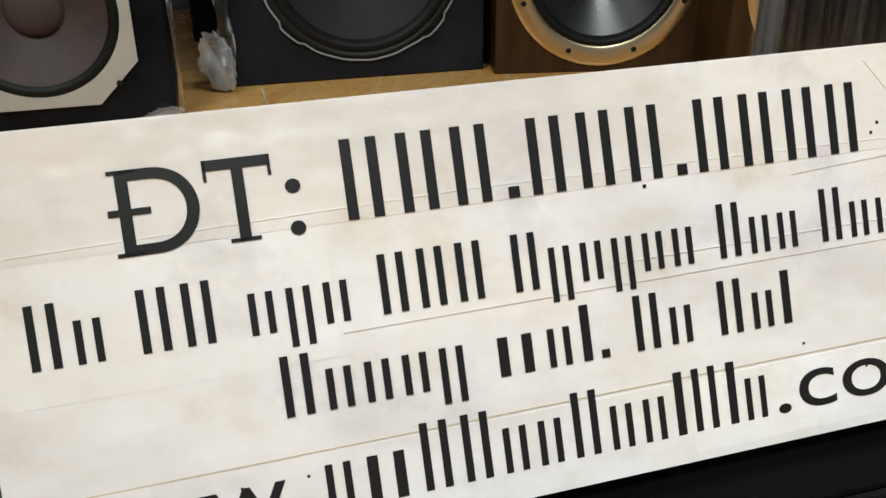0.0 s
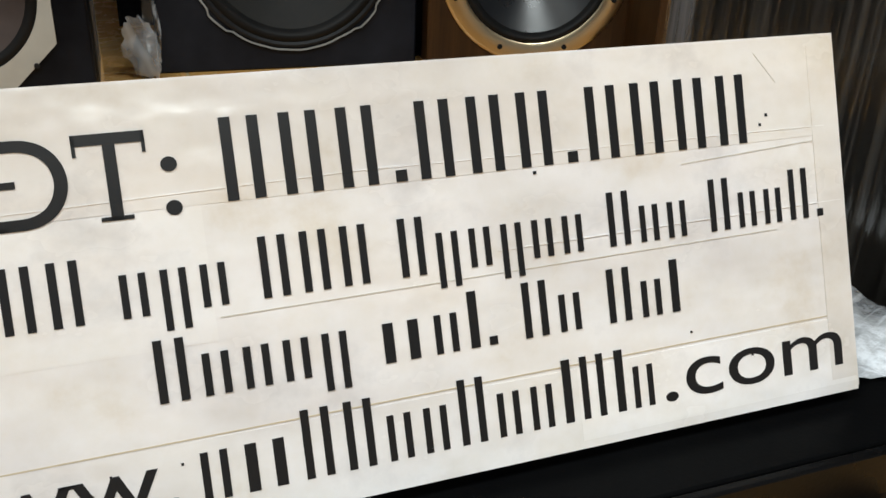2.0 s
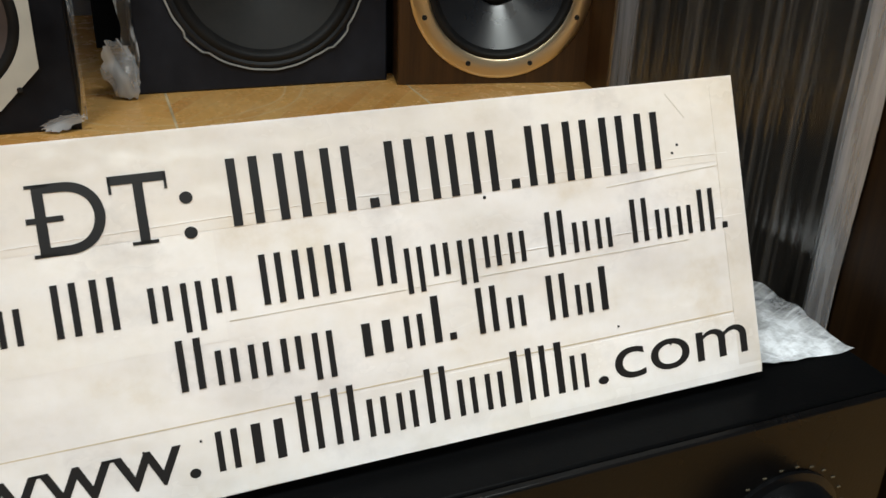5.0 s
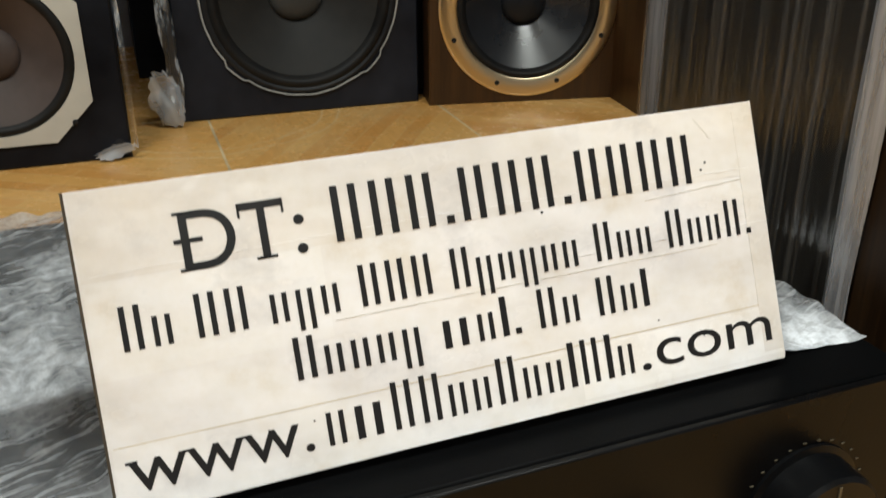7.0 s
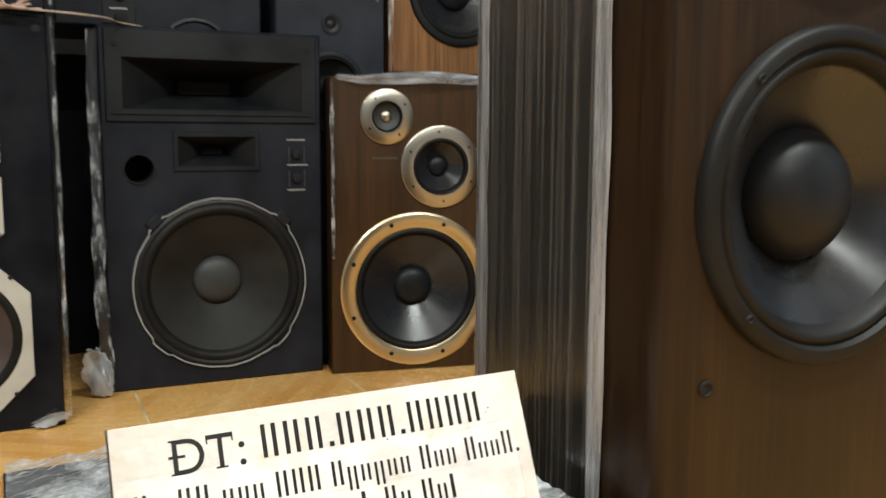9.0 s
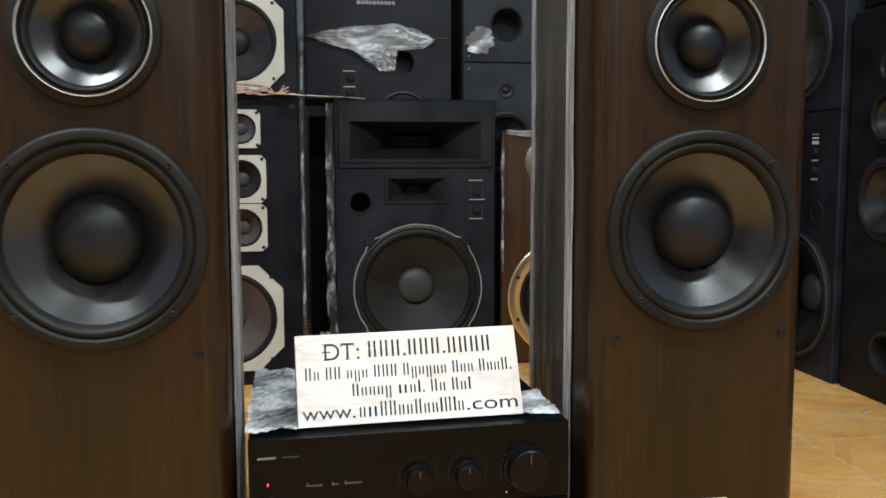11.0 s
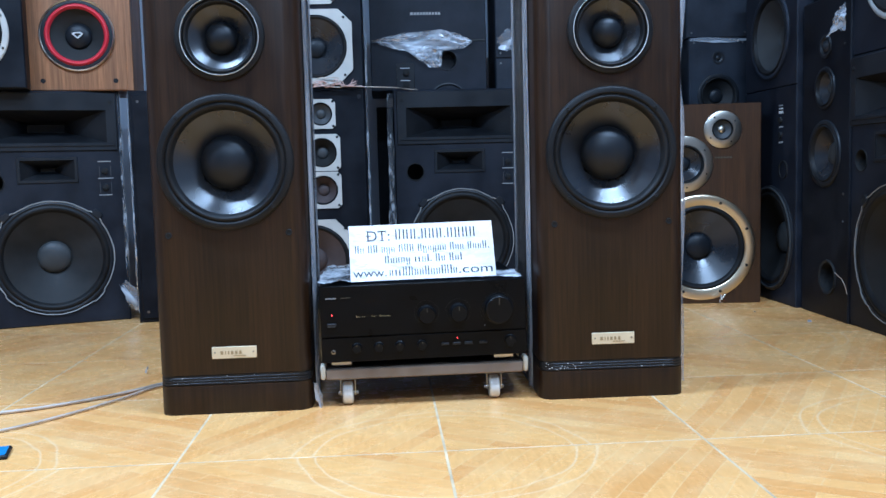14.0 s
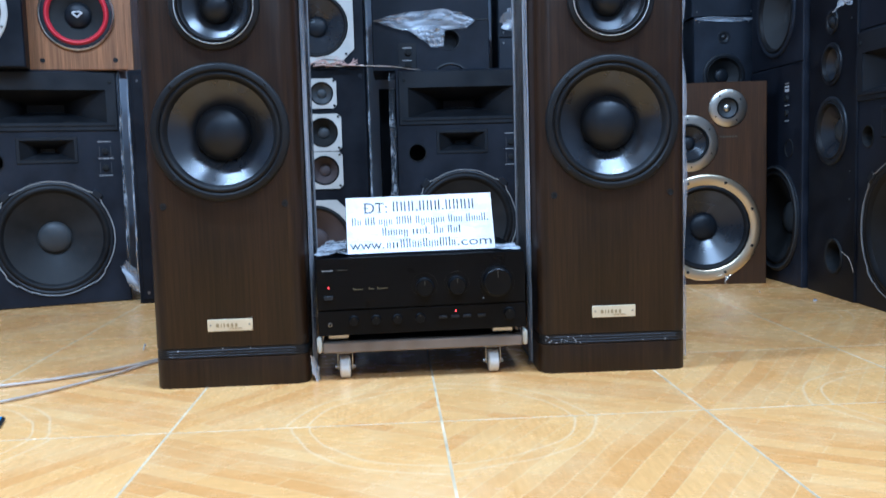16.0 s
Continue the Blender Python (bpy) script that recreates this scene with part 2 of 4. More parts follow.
    bump(m, noise_tex(m, coords(m), 40, 3), 0.04, 0.002)
    return m


TILE = tile_material()


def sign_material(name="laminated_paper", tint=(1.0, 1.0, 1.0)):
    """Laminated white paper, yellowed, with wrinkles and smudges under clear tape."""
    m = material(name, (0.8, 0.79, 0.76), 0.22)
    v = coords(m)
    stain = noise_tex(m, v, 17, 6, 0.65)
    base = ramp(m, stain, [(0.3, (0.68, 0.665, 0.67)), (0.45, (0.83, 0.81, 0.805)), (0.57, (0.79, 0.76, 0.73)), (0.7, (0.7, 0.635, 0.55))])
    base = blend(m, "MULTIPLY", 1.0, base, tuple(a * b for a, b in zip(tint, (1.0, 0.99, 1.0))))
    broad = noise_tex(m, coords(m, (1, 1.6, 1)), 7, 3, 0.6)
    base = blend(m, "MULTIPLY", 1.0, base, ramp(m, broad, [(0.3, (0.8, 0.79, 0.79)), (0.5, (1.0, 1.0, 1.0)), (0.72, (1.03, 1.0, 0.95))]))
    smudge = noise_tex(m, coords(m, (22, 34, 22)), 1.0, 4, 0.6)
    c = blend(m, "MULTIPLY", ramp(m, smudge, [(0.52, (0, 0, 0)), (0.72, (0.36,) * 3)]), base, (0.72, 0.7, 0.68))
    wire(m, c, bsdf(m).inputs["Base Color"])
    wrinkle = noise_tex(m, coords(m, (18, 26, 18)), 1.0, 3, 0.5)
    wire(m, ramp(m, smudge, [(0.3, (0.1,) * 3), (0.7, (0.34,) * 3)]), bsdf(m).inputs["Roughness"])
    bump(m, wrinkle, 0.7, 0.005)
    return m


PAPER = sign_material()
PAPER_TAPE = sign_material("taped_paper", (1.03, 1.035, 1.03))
PAPER_BRIGHT = sign_material("bright_tape_and_glint", (1.1, 1.11, 1.11))
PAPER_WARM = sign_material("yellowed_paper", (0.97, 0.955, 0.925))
FOLD = material("fold_grey", (0.62, 0.58, 0.52), 0.5)
STAIN = material("tape_dirt", (0.56, 0.47, 0.34), 0.5)
DARK_EDGE = dusty("dark_board_edge", (0.06, 0.045, 0.03), 0.6, 0.3)


# ---- mesh helpers ----
def part(name, bm, mat, parent, label="", kind=""):
    me = bpy.data.meshes.new(name)
    bmesh.ops.recalc_face_normals(bm, faces=bm.faces)
    bm.to_mesh(me)
    bm.free()
    me.materials.append(mat)
    for p in me.polygons:
        p.use_smooth = abs(p.normal.y) < 0.9998
    me.set_sharp_from_angle(angle=radians(38))
    ob = new(name, me)
    ob.parent = parent
    return tagged(ob, label, "", "", kind)


def thing(name, label, category, m=None, group="", kind=""):
    ob = new(name)
    ob.empty_display_size = 0.1
    ob.matrix_basis = m or Matrix()
    return tagged(ob, label, category, group, kind)


def box(x0, x1, y0, y1, z0, z1, bevel=0.0, bm=None):
    bm = bm or bmesh.new()
    made = bmesh.ops.create_cube(bm, size=1)["verts"]
    for v in made:
        v.co = Vector((x0 + (v.co.x + 0.5) * (x1 - x0), y0 + (v.co.y + 0.5) * (y1 - y0), z0 + (v.co.z + 0.5) * (z1 - z0)))
    if bevel:
        edges = list({e for v in made for e in v.link_edges})
        bmesh.ops.bevel(bm, geom=edges, offset=bevel, segments=1, affect="EDGES")
    return bm


def lathe(profile, cx=0.0, cz=0.0, seg=56, bm=None):
    """Turns rows of (radius, y) round an axis along y through (cx, cz)."""
    bm = bm or bmesh.new()
    rings = []
    for r, y in profile:
        if r < 1e-6:
            rings.append([bm.verts.new((cx, y, cz))])
        else:
            rings.append([bm.verts.new((cx + r * math.cos(a), y, cz + r * math.sin(a))) for a in (2 * math.pi * k / seg for k in range(seg))])
    for a, b in zip(rings, rings[1:]):
        for k in range(seg):
            n = (k + 1) % seg
            if len(a) == 1 and len(b) > 1:
                bm.faces.new((a[0], b[k], b[n]))
            elif len(b) == 1 and len(a) > 1:
                bm.faces.new((a[k], a[n], b[0]))
            elif len(a) > 1:
                bm.faces.new((a[k], a[n], b[n], b[k]))
    return bm


def ring_xz(r, cx, cz, seg=56):
    return [(cx + r * math.cos(2 * math.pi * k / seg), cz + r * math.sin(2 * math.pi * k / seg)) for k in range(seg)]


def rect_xz(x0, x1, z0, z1):
    return [(x0, z0), (x1, z0), (x1, z1), (x0, z1)]


def loop(bm, pts, y):
    return [bm.verts.new((x, y, z)) for x, z in pts]


def skin(bm, a, b):
    for k in range(len(a)):
        n = (k + 1) % len(a)
        bm.faces.new((a[k], a[n], b[n], b[k]))


def pierced(bm, outer, holes, y, deep):
    """A flat panel with holes; the holes' walls go deep metres back."""
    edges = []
    loops = [outer] + [loop(bm, h, y) for h in holes]
    for lp in loops:
        for k in range(len(lp)):
            e = bm.edges.get((lp[k], lp[(k + 1) % len(lp)])) or bm.edges.new((lp[k], lp[(k + 1) % len(lp)]))
            edges.append(e)
    bmesh.ops.triangle_fill(bm, use_beauty=True, use_dissolve=False, edges=edges, normal=(0, -1, 0))
    for lp, h in zip(loops[1:], holes):
        skin(bm, lp, loop(bm, h, y + deep))


def cabinet(w, h, d, holes=(), edge=0.003, round_x=0.0, z0=0.0, deep=0.06):
    """A speaker box whose front stands at y = 0 with real openings. round_x rounds the upright front edges."""
    bm = bmesh.new()
    steps = [(0.0, edge, edge), (edge, 0.0, 0.0)]
    if round_x:
        steps = [(round_x * (1 - math.cos(a)), round_x * (1 - math.sin(a)), edge if k == 0 else 0.0) for k, a in enumerate(math.pi / 2 * i / 6 for i in range(7))]
    steps.append((d, 0.0, 0.0))
    rings = [loop(bm, rect_xz(-w / 2 + ix, w / 2 - ix, z0 + iz, z0 + h - iz), y) for y, ix, iz in steps]
    for a, b in zip(rings, rings[1:]):
        skin(bm, a, b)
    bm.faces.new(rings[-1])
    pierced(bm, rings[0], list(holes), 0.0, deep)
    return bm


def frustum_horn(x0, x1, z0, z1, tx, tz, deep, y=0.0):
    """The flare of a horn from its mouth to a throat tx by tz."""
    bm = bmesh.new()
    cx, cz = (x0 + x1) / 2, (z0 + z1) / 2
    rows = []
    for k in range(6):
        f = k / 5
        g = (1 - f) ** 1.7
        hx, hz = tx / 2 + ((x1 - x0) / 2 - tx / 2) * g, tz / 2 + ((z1 - z0) / 2 - tz / 2) * g
        rows.append(loop(bm, rect_xz(cx - hx, cx + hx, cz - hz, cz + hz), y + deep * f))
    for a, b in zip(rows, rows[1:]):
        skin(bm, a, b)
    bm.faces.new(rows[-1])
    return bm


def screws(parent, cx, cz, r, n, y, size=0.004, start=0.4, mat=None):
    for k in range(n):
        a = start + 2 * math.pi * k / n
        px, pz = cx + r * math.cos(a), cz + r * math.sin(a)
        part("screw", lathe([(size, y), (size, y - 0.0015), (size * 0.7, y - 0.0028), (size * 0.35, y - 0.0012), (0, y - 0.0012)], px, pz, 10), mat or STEEL, parent)


def driver(parent, name, cx, cz, r, frame_mat, cone_mat, cap_mat, rim=0.86, cap=0.4, depth=0.05, ring=None, proud=0.01, label="", surround_mat=None, n_screws=0, concave=False, phase=0.4, screw_mat=None, dome=0.42):
    """A loudspeaker unit: frame with its surround, cone, dust cap and, where it has one, a bright trim ring."""
    ri = r * rim
    base = part(name, lathe([(r, 0.0005), (r, -proud * 0.5), (r * 0.985, -proud * 0.85), (r * 0.965, -proud), (ri * 1.03, -proud), (ri, -proud * 0.6), (ri, 0.012)], cx, cz), frame_mat, parent, label)
    rs = ri * 0.87
    roll = [(ri + (rs - ri) * k / 10, -proud * 0.55 * (1 - k / 10) + 0.004 * k / 10 - 0.008 * math.sin(math.pi * k / 10)) for k in range(11)]
    part("surround", lathe(roll, cx, cz), surround_mat or RUBBER, base)
    rc = r * cap
    rows = [(rs + (rc * 0.97 - rs) * k / 10, 0.004 + depth * k / 10) for k in range(11)]
    part("cone", lathe(rows, cx, cz), cone_mat, base)
    top = rows[-1][1] - 0.002
    bulge = rc * dome * (-0.8 if concave else 1)
    part("dust_cap", lathe([(rc * math.cos(a), top - bulge * math.sin(a)) for a in (math.pi / 2 * k / 8 for k in range(9))][:-1] + [(0, top - bulge)], cx, cz), cap_mat, base)
    if ring:
        r0, r1, mat = ring
        part("trim_ring", lathe([(r * r1, -proud * 0.5), (r * r1, -proud - 0.002), (r * (r0 + r1) / 2, -proud - 0.004), (r * r0, -proud - 0.002), (r * r0, -proud * 0.5)], cx, cz), mat, base, "bright metal trim ring")
    if n_screws:
        screws(base, cx, cz, r * (1 + rim) / 2 if rim < 0.9 else r * 0.95, n_screws, -proud, max(0.003, r * 0.028), phase, screw_mat)
    return base


def bars(parent, name, x0, z0, widths, height, gap, y, mat):
    """Unreadable print as a row of small plain bars."""
    x = x0
    for w in widths:
        part(name, box(x, x + w, y - 0.0008, y, z0, z0 + height), mat, parent)
        x += w + gap


def crumple(name, label, m, sx, sz, amp=0.02, nx=26, nz=18, seed=0.0, mat=None, ragged=0.35):
    """A torn, crumpled piece of stretch film, in its own xz plane."""
    bm = bmesh.new()
    grid = []
    for j in range(nz + 1):
        row = []
        for i in range(nx + 1):
            u, v = i / nx - 0.5, j / nz - 0.5
            edge = 1 - ragged * abs(noise.noise(Vector((u * 5 + seed, v * 5, seed * 3)))) * 2
            taper = 1 - 0.55 * (2 * abs(u)) ** 1.6
            p = Vector((u * sx * edge, 0, v * sz * taper * edge))
            q = Vector((p.x * 11 + seed, p.z * 15, seed))
            p.y = -amp * (0.5 + abs(noise.noise(q)) * 1.4 + 0.3 * noise.noise(q * 3.1))
            p.z += 0.012 * noise.noise(q * 0.7 + Vector((7, 1, 3)))
            row.append(bm.verts.new(p))
        grid.append(row)
    for j in range(nz):
        for i in range(nx):
            bm.faces.new((grid[j][i], grid[j][i + 1], grid[j + 1][i + 1], grid[j + 1][i]))
    ob = part(name, bm, mat or FILM_LOOSE, None)
    ob.matrix_basis = m
    return tagged(ob, label, "plastic film")


def film_flap(label, m, top, bottom, amp, seed, nx=40, nz=16):
    """A torn piece of film between two edge lines, creased lengthwise, in its own xz plane."""
    def along(line, u):
        f = u * (len(line) - 1)
        k = min(int(f), len(line) - 2)
        return Vector((line[k][0], 0, line[k][1])).lerp(Vector((line[k + 1][0], 0, line[k + 1][1])), f - k)
    bm = bmesh.new()
    grid = []
    for j in range(nz + 1):
        row = []
        for i in range(nx + 1):
            u, v = i / nx, j / nz
            p = along(bottom, u).lerp(along(top, u), v)
            q = Vector((u * 6 + seed, v * 3.2 + 1.5 * u, seed))
            rim = 0.004 * noise.noise(Vector((u * 22, v * 9, seed)))
            p += Vector((rim, -amp * (0.4 + 1.7 * abs(noise.noise(q)) + 0.6 * abs(noise.noise(q * 2.7))), rim * 0.8))
            row.append(bm.verts.new(p))
        grid.append(row)
    for j in range(nz):
        for i in range(nx):
            bm.faces.new((grid[j][i], grid[j][i + 1], grid[j + 1][i + 1], grid[j + 1][i]))
    ob = part("plastic_film", bm, FILM_LOOSE, None)
    ob.matrix_basis = m
    return tagged(ob, label, "plastic film")


# ---- structure ----
def room():
    x0, x1, y0, y1, h, t = -3.5, 2.45, -4.0, 2.85, 2.8, 0.15
    part("wall_north", box(x0 - t, x1 + t, y1, y1 + t, 0, h), WALL, None, kind="structure")
    part("wall_south", box(x0 - t, x1 + t, y0 - t, y0, 0, h), WALL, None, kind="structure")
    part("wall_east", box(x1, x1 + t, y0, y1, 0, h), WALL, None, kind="structure")
    part("wall_west", box(x0 - t, x0, y0, y1, 0, h), WALL, None, kind="structure")
    part("ceiling", box(x0 - t, x1 + t, y0 - t, y1 + t, h, h + 0.1), PLASTER, None, kind="structure")


room()


# ---- tower speakers ----
def tower_speaker(m, label, worn=4, loose=0.0):
    w, h, d = 0.335, 1.16, 0.35
    t = thing("tower_speaker", label, "loudspeaker", m, "pair of tower speakers")
    holes = [ring_xz(0.126, 0, 0.558), ring_xz(0.078, 0, 0.828), ring_xz(0.047, 0, 1.018)]
    body = cabinet(w, h - 0.089, d, holes, 0.003, 0.034, 0.089, 0.07)
    part("cabinet", body, WALNUT, t)
    # Near-black block put inside, so the box's inner shade is painted.
    part("inner_shadow", box(-w / 2 + 0.02, w / 2 - 0.02, 0.075, d - 0.02, 0.1, h - 0.03), DARK, t, "black block for the shade inside the box")
    base = part("plinth", cabinet(w, 0.0655, d, (), 0.004, 0.034), WALNUT, t)
    strip = part("ribbed_strip", cabinet(w - 0.006, 0.0225, d - 0.004, (), 0.001, 0.032, 0.066), BLACK_PLASTIC, base, "black ribbed plastic strip")
    strip.location.y = 0.002
    for z in (0.0675, 0.0735, 0.0795):
        rib = part("rib", cabinet(w - 0.001, 0.0042, d - 0.002, (), 0.001, 0.033, z), BLACK_PLASTIC, base)
        rib.location.y = 0.0005
    rnd = random.Random(len(label))
    for k in range(worn):
        x = -0.16 + 0.09 * rnd.random() ** 1.6 if k < worn - 4 else rnd.uniform(-0.14, 0.15)
        z = rnd.uniform(0.068, 0.087)
        part("paint_chip", box(x, x + rnd.uniform(0.001, 0.0035), -0.0006, 0.001, z, z + 0.0012), WHITE_MARK, base)
    driver(t, "woofer", 0, 0.558, 0.148, RUBBER, CONE, CAP, 0.88, 0.41, 0.04, None, 0.012, "black rubber-framed woofer", dome=0.64, n_screws=4, phase=math.pi / 4, screw_mat=DARK)
    driver(t, "midrange_driver", 0, 0.828, 0.096, RUBBER, CONE, CAP, 0.82, 0.37, 0.025, (0.856, 0.874, CHROME), 0.009, "midrange unit with a thin bright ring", dome=0.75)
    driver(t, "tweeter", 0, 1.018, 0.06, RUBBER, CONE, CAP, 0.8, 0.45, 0.015, (0.82, 0.87, CHROME), 0.008, "tweeter with a thin bright ring")
    for sx in (-1, 1):
        part("grille_socket", lathe([(0.0075, 0.0), (0.0075, -0.0014), (0.0055, -0.002), (0.005, -0.0006), (0, -0.0006)], sx * 0.1305, 0.401, 14), DARK, t)
    plate = part("badge", box(-0.049, 0.049, -0.003, 0.0, 0.125, 0.1515, 0.001), BRASS, t, "pale brass name badge")
    bars(plate, "print", -0.03, 0.1345, [0.006, 0.002, 0.003, 0.005, 0.005, 0.005], 0.0075, 0.004, -0.003, BADGE_MARK)
    bars(plate, "print", -0.002, 0.1305, [0.028], 0.0014, 0, -0.003, BADGE_MARK)
    for sx in (-1, 1):
        part("rivet", lathe([(0.002, -0.003), (0.0015, -0.0042), (0, -0.0045)], sx * 0.042, 0.139, 10), STEEL, plate)
    # stretch film round the sides and back, with the rolled edge of the film standing near the front
    for sx in (-1, 1):
        bm = bmesh.new()
        rows = []
        for k in range(49):
            z = 0.012 + (h - 0.03) * k / 48
            row = []
            for j in range(97):
                y = 0.1 + (d - 0.1) * j / 96
                slack = noise.noise(Vector((y * 9, z * 2.2, sx * 4)))
                rib = abs(math.sin(math.pi * (y + 0.002 * noise.noise(Vector((y * 30, z * 1.5, sx)))) / 0.0085))
                row.append(bm.verts.new((sx * (w / 2 + 0.0014 + (0.0011 + 0.0008 * slack) * rib + 0.0012 * abs(slack)), y, z)))
            rows.append(row)
        for a, b in zip(rows, rows[1:]):
            for j in range(96):
                bm.faces.new((a[j], a[j + 1], b[j + 1], b[j]))
        wrap = part("film_wrap", bm, FILM, t, "clear stretch film with upright creases")
        bm = bmesh.new()
        rows = []
        for k in range(60):
            z = 0.008 + (h - 0.02) * k / 59
            sway = 0.003 * noise.noise(Vector((z * 3, sx, 2)))
            wide = 0.0105 + 0.003 * noise.noise(Vector((z * 9, sx * 3, 5)))
            rows.append([bm.verts.new((sx * (w / 2 + 0.0035 + (0.0095 + (loose * (0.7 + 0.6 * noise.noise(Vector((z * 6, 3, 1)))) if sx > 0 else 0.0)) * math.sin(math.pi * j / 4)), 0.1 + sway + wide * (j / 2 - 1), z)) for j in range(5)])
        for a, b in zip(rows, rows[1:]):
            for j in range(4):
                bm.faces.new((a[j], a[j + 1], b[j + 1], b[j]))
        part("film_edge", bm, FILM_EDGE, wrap, "thick rolled edge of the film")
        bm = bmesh.new()
        rows = []
        for k in range(50):
            z = 0.008 + (h - 0.02) * k / 49
            wide = 0.014 + 0.006 * noise.noise(Vector((z * 12, sx * 3, 8)))
            rows.append([bm.verts.new((sx * (w / 2 + 0.003 + 0.004 * math.sin(math.pi * j / 3)), d - 0.018 + wide * (j / 1.5 - 1), z)) for j in range(4)])
        for a, b in zip(rows, rows[1:]):
            for j in range(3):
                bm.faces.new((a[j], a[j + 1], b[j + 1], b[j]))
        part("film_edge", bm, FILM_EDGE, wrap)
    return t


tower_speaker(pose(-0.4425, 0.341, 0, 0, 0, 0.7), "tall dark walnut tower speaker in stretch film beside the amplifier")
tower_speaker(pose(0.41, 0.337, 0, 0, 0, -0.6), "tall dark walnut tower speaker in stretch film by the sign", 22, 0.024)


# ---- amplifier, dolly and sign ----
def knob(parent, name, x, z, r, y, length, label=""):
    k = part(name, lathe([(r * 1.12, y), (r * 1.12, y - 0.002), (r, y - 0.003), (r * 0.97, y - length + 0.002), (r * 0.9, y - length), (0, y - length)], x, z, 36), KNOB, parent, label)
    part("pointer", box(x - 0.0008, x + 0.0008, y - length - 0.0006, y - length, z + r * 0.35, z + r * 0.85), DIM_MARK, k)
    return k


def amplifier(m):
    t = thing("amplifier", "black stereo amplifier on a low dolly between the towers", "amplifier", m)
    x0, x1, d = -0.232, 0.232, 0.39
    part("case", box(x0 + 0.001, x1 - 0.001, 0.0046, d, 0.018, 0.189, 0.001), AMP_TOP, t)
    face = part("upper_fascia", box(x0, x1, 0.0, 0.0044, 0.0745, 0.1885, 0.001), AMP_FACE, t)
    low = part("lower_fascia", box(x0, x1, 0.001, 0.0044, 0.017, 0.0725, 0.0012), AMP_FACE, t)
    knob(face, "volume_knob", 0.168, 0.123, 0.032, 0, 0.024, "large black volume knob")
    knob(face, "selector_knob", 0.078, 0.118, 0.0195, 0, 0.02)
    knob(face, "selector_knob", 0.006, 0.117, 0.0195, 0, 0.02)
    for cx, r in ((0.168, 0.04), (0.078, 0.028), (0.006, 0.028)):
        for k in range(22):
            a = radians(-48 + 13 * k)
            part("scale_mark", box(cx + r * math.cos(a) - 0.001, cx + r * math.cos(a) + 0.001, -0.0006, 0, 0.121 + r * math.sin(a) - 0.0003, 0.121 + r * math.sin(a) + 0.0003), DIM_MARK, face)
    for x in (-0.153, -0.104, -0.057, -0.006):
        knob(low, "tone_knob", x, 0.048, 0.0105, 0.002, 0.013)
    knob(low, "balance_knob", 0.194, 0.049, 0.0125, 0.002, 0.013)
    for x in (0.045, 0.072, 0.099, 0.132):
        part("button", box(x - 0.009, x + 0.009, -0.004, 0.002, 0.045, 0.051, 0.001), BLACK_PLASTIC, low)
    part("power_button", box(-0.217, -0.197, -0.005, 0.0, 0.099, 0.106, 0.001), BLACK_PLASTIC, face)
    part("button_mark", box(-0.215, -0.199, -0.0058, -0.005, 0.0985, 0.0998), GREY_CAP, face)
    part("power_light", lathe([(0.0014, 0), (0.0012, -0.0015), (0, -0.002)], -0.206, 0.124, 10), LED, face, "small red indicator light")
    part("input_light", lathe([(0.0014, 0.002), (0.0012, -0.0005), (0, -0.001)], 0.074, 0.06, 10), LED, low, "small red indicator light")
    part("headphone_jack", lathe([(0.0045, 0.002), (0.0045, -0.001), (0.0032, -0.0015), (0.003, 0.012), (0, 0.012)], -0.206, 0.041, 18), SILVER, low, "bright metal headphone socket")
    bars(face, "maker_mark", -0.219, 0.1605, [0.003, 0.0025, 0.0025, 0.0025, 0.0025, 0.0025, 0.0025], 0.0026, 0.001, 0, GREY_MARK)
    bars(face, "fine_print", -0.185, 0.1615, [0.022], 0.0012, 0, 0, DIM_MARK)
    pen = random.Random(8)
    for x, count in ((-0.152, 8), (-0.117, 4), (-0.099, 9)):
        for k in range(count):
            tall = 0.0048 if k == 0 else pen.uniform(0.0012, 0.0026)
            part("script_print", box(x, x + 0.0011, -0.0008, 0, 0.1172, 0.1172 + tall), GOLD_MARK, face)
            x += pen.uniform(0.0024, 0.0033)
    part("white_light", lathe([(0.0012, 0), (0.001, -0.001), (0, -0.0012)], 0.137, 0.0865, 8), WHITE_MARK, face)
    for x in (-0.19, 0.183):
        for y in (0.06, 0.345):
            part("foot", box(x - 0.026, x + 0.026, y - 0.026, y + 0.026, 0.0, 0.0178, 0.004), SILVER if y < 0.1 else BLACK_PLASTIC, t, "flat metal-rimmed foot" if y < 0.1 else "")
    for k in range(14):
        x = -0.18 + k * 0.0277
        # Flat near-black bars: the shade of an open slot is only colour.
        part("vent_slot", box(x, x + 0.012, 0.18, 0.36, 0.189, 0.1896), DARK, t)
    return t


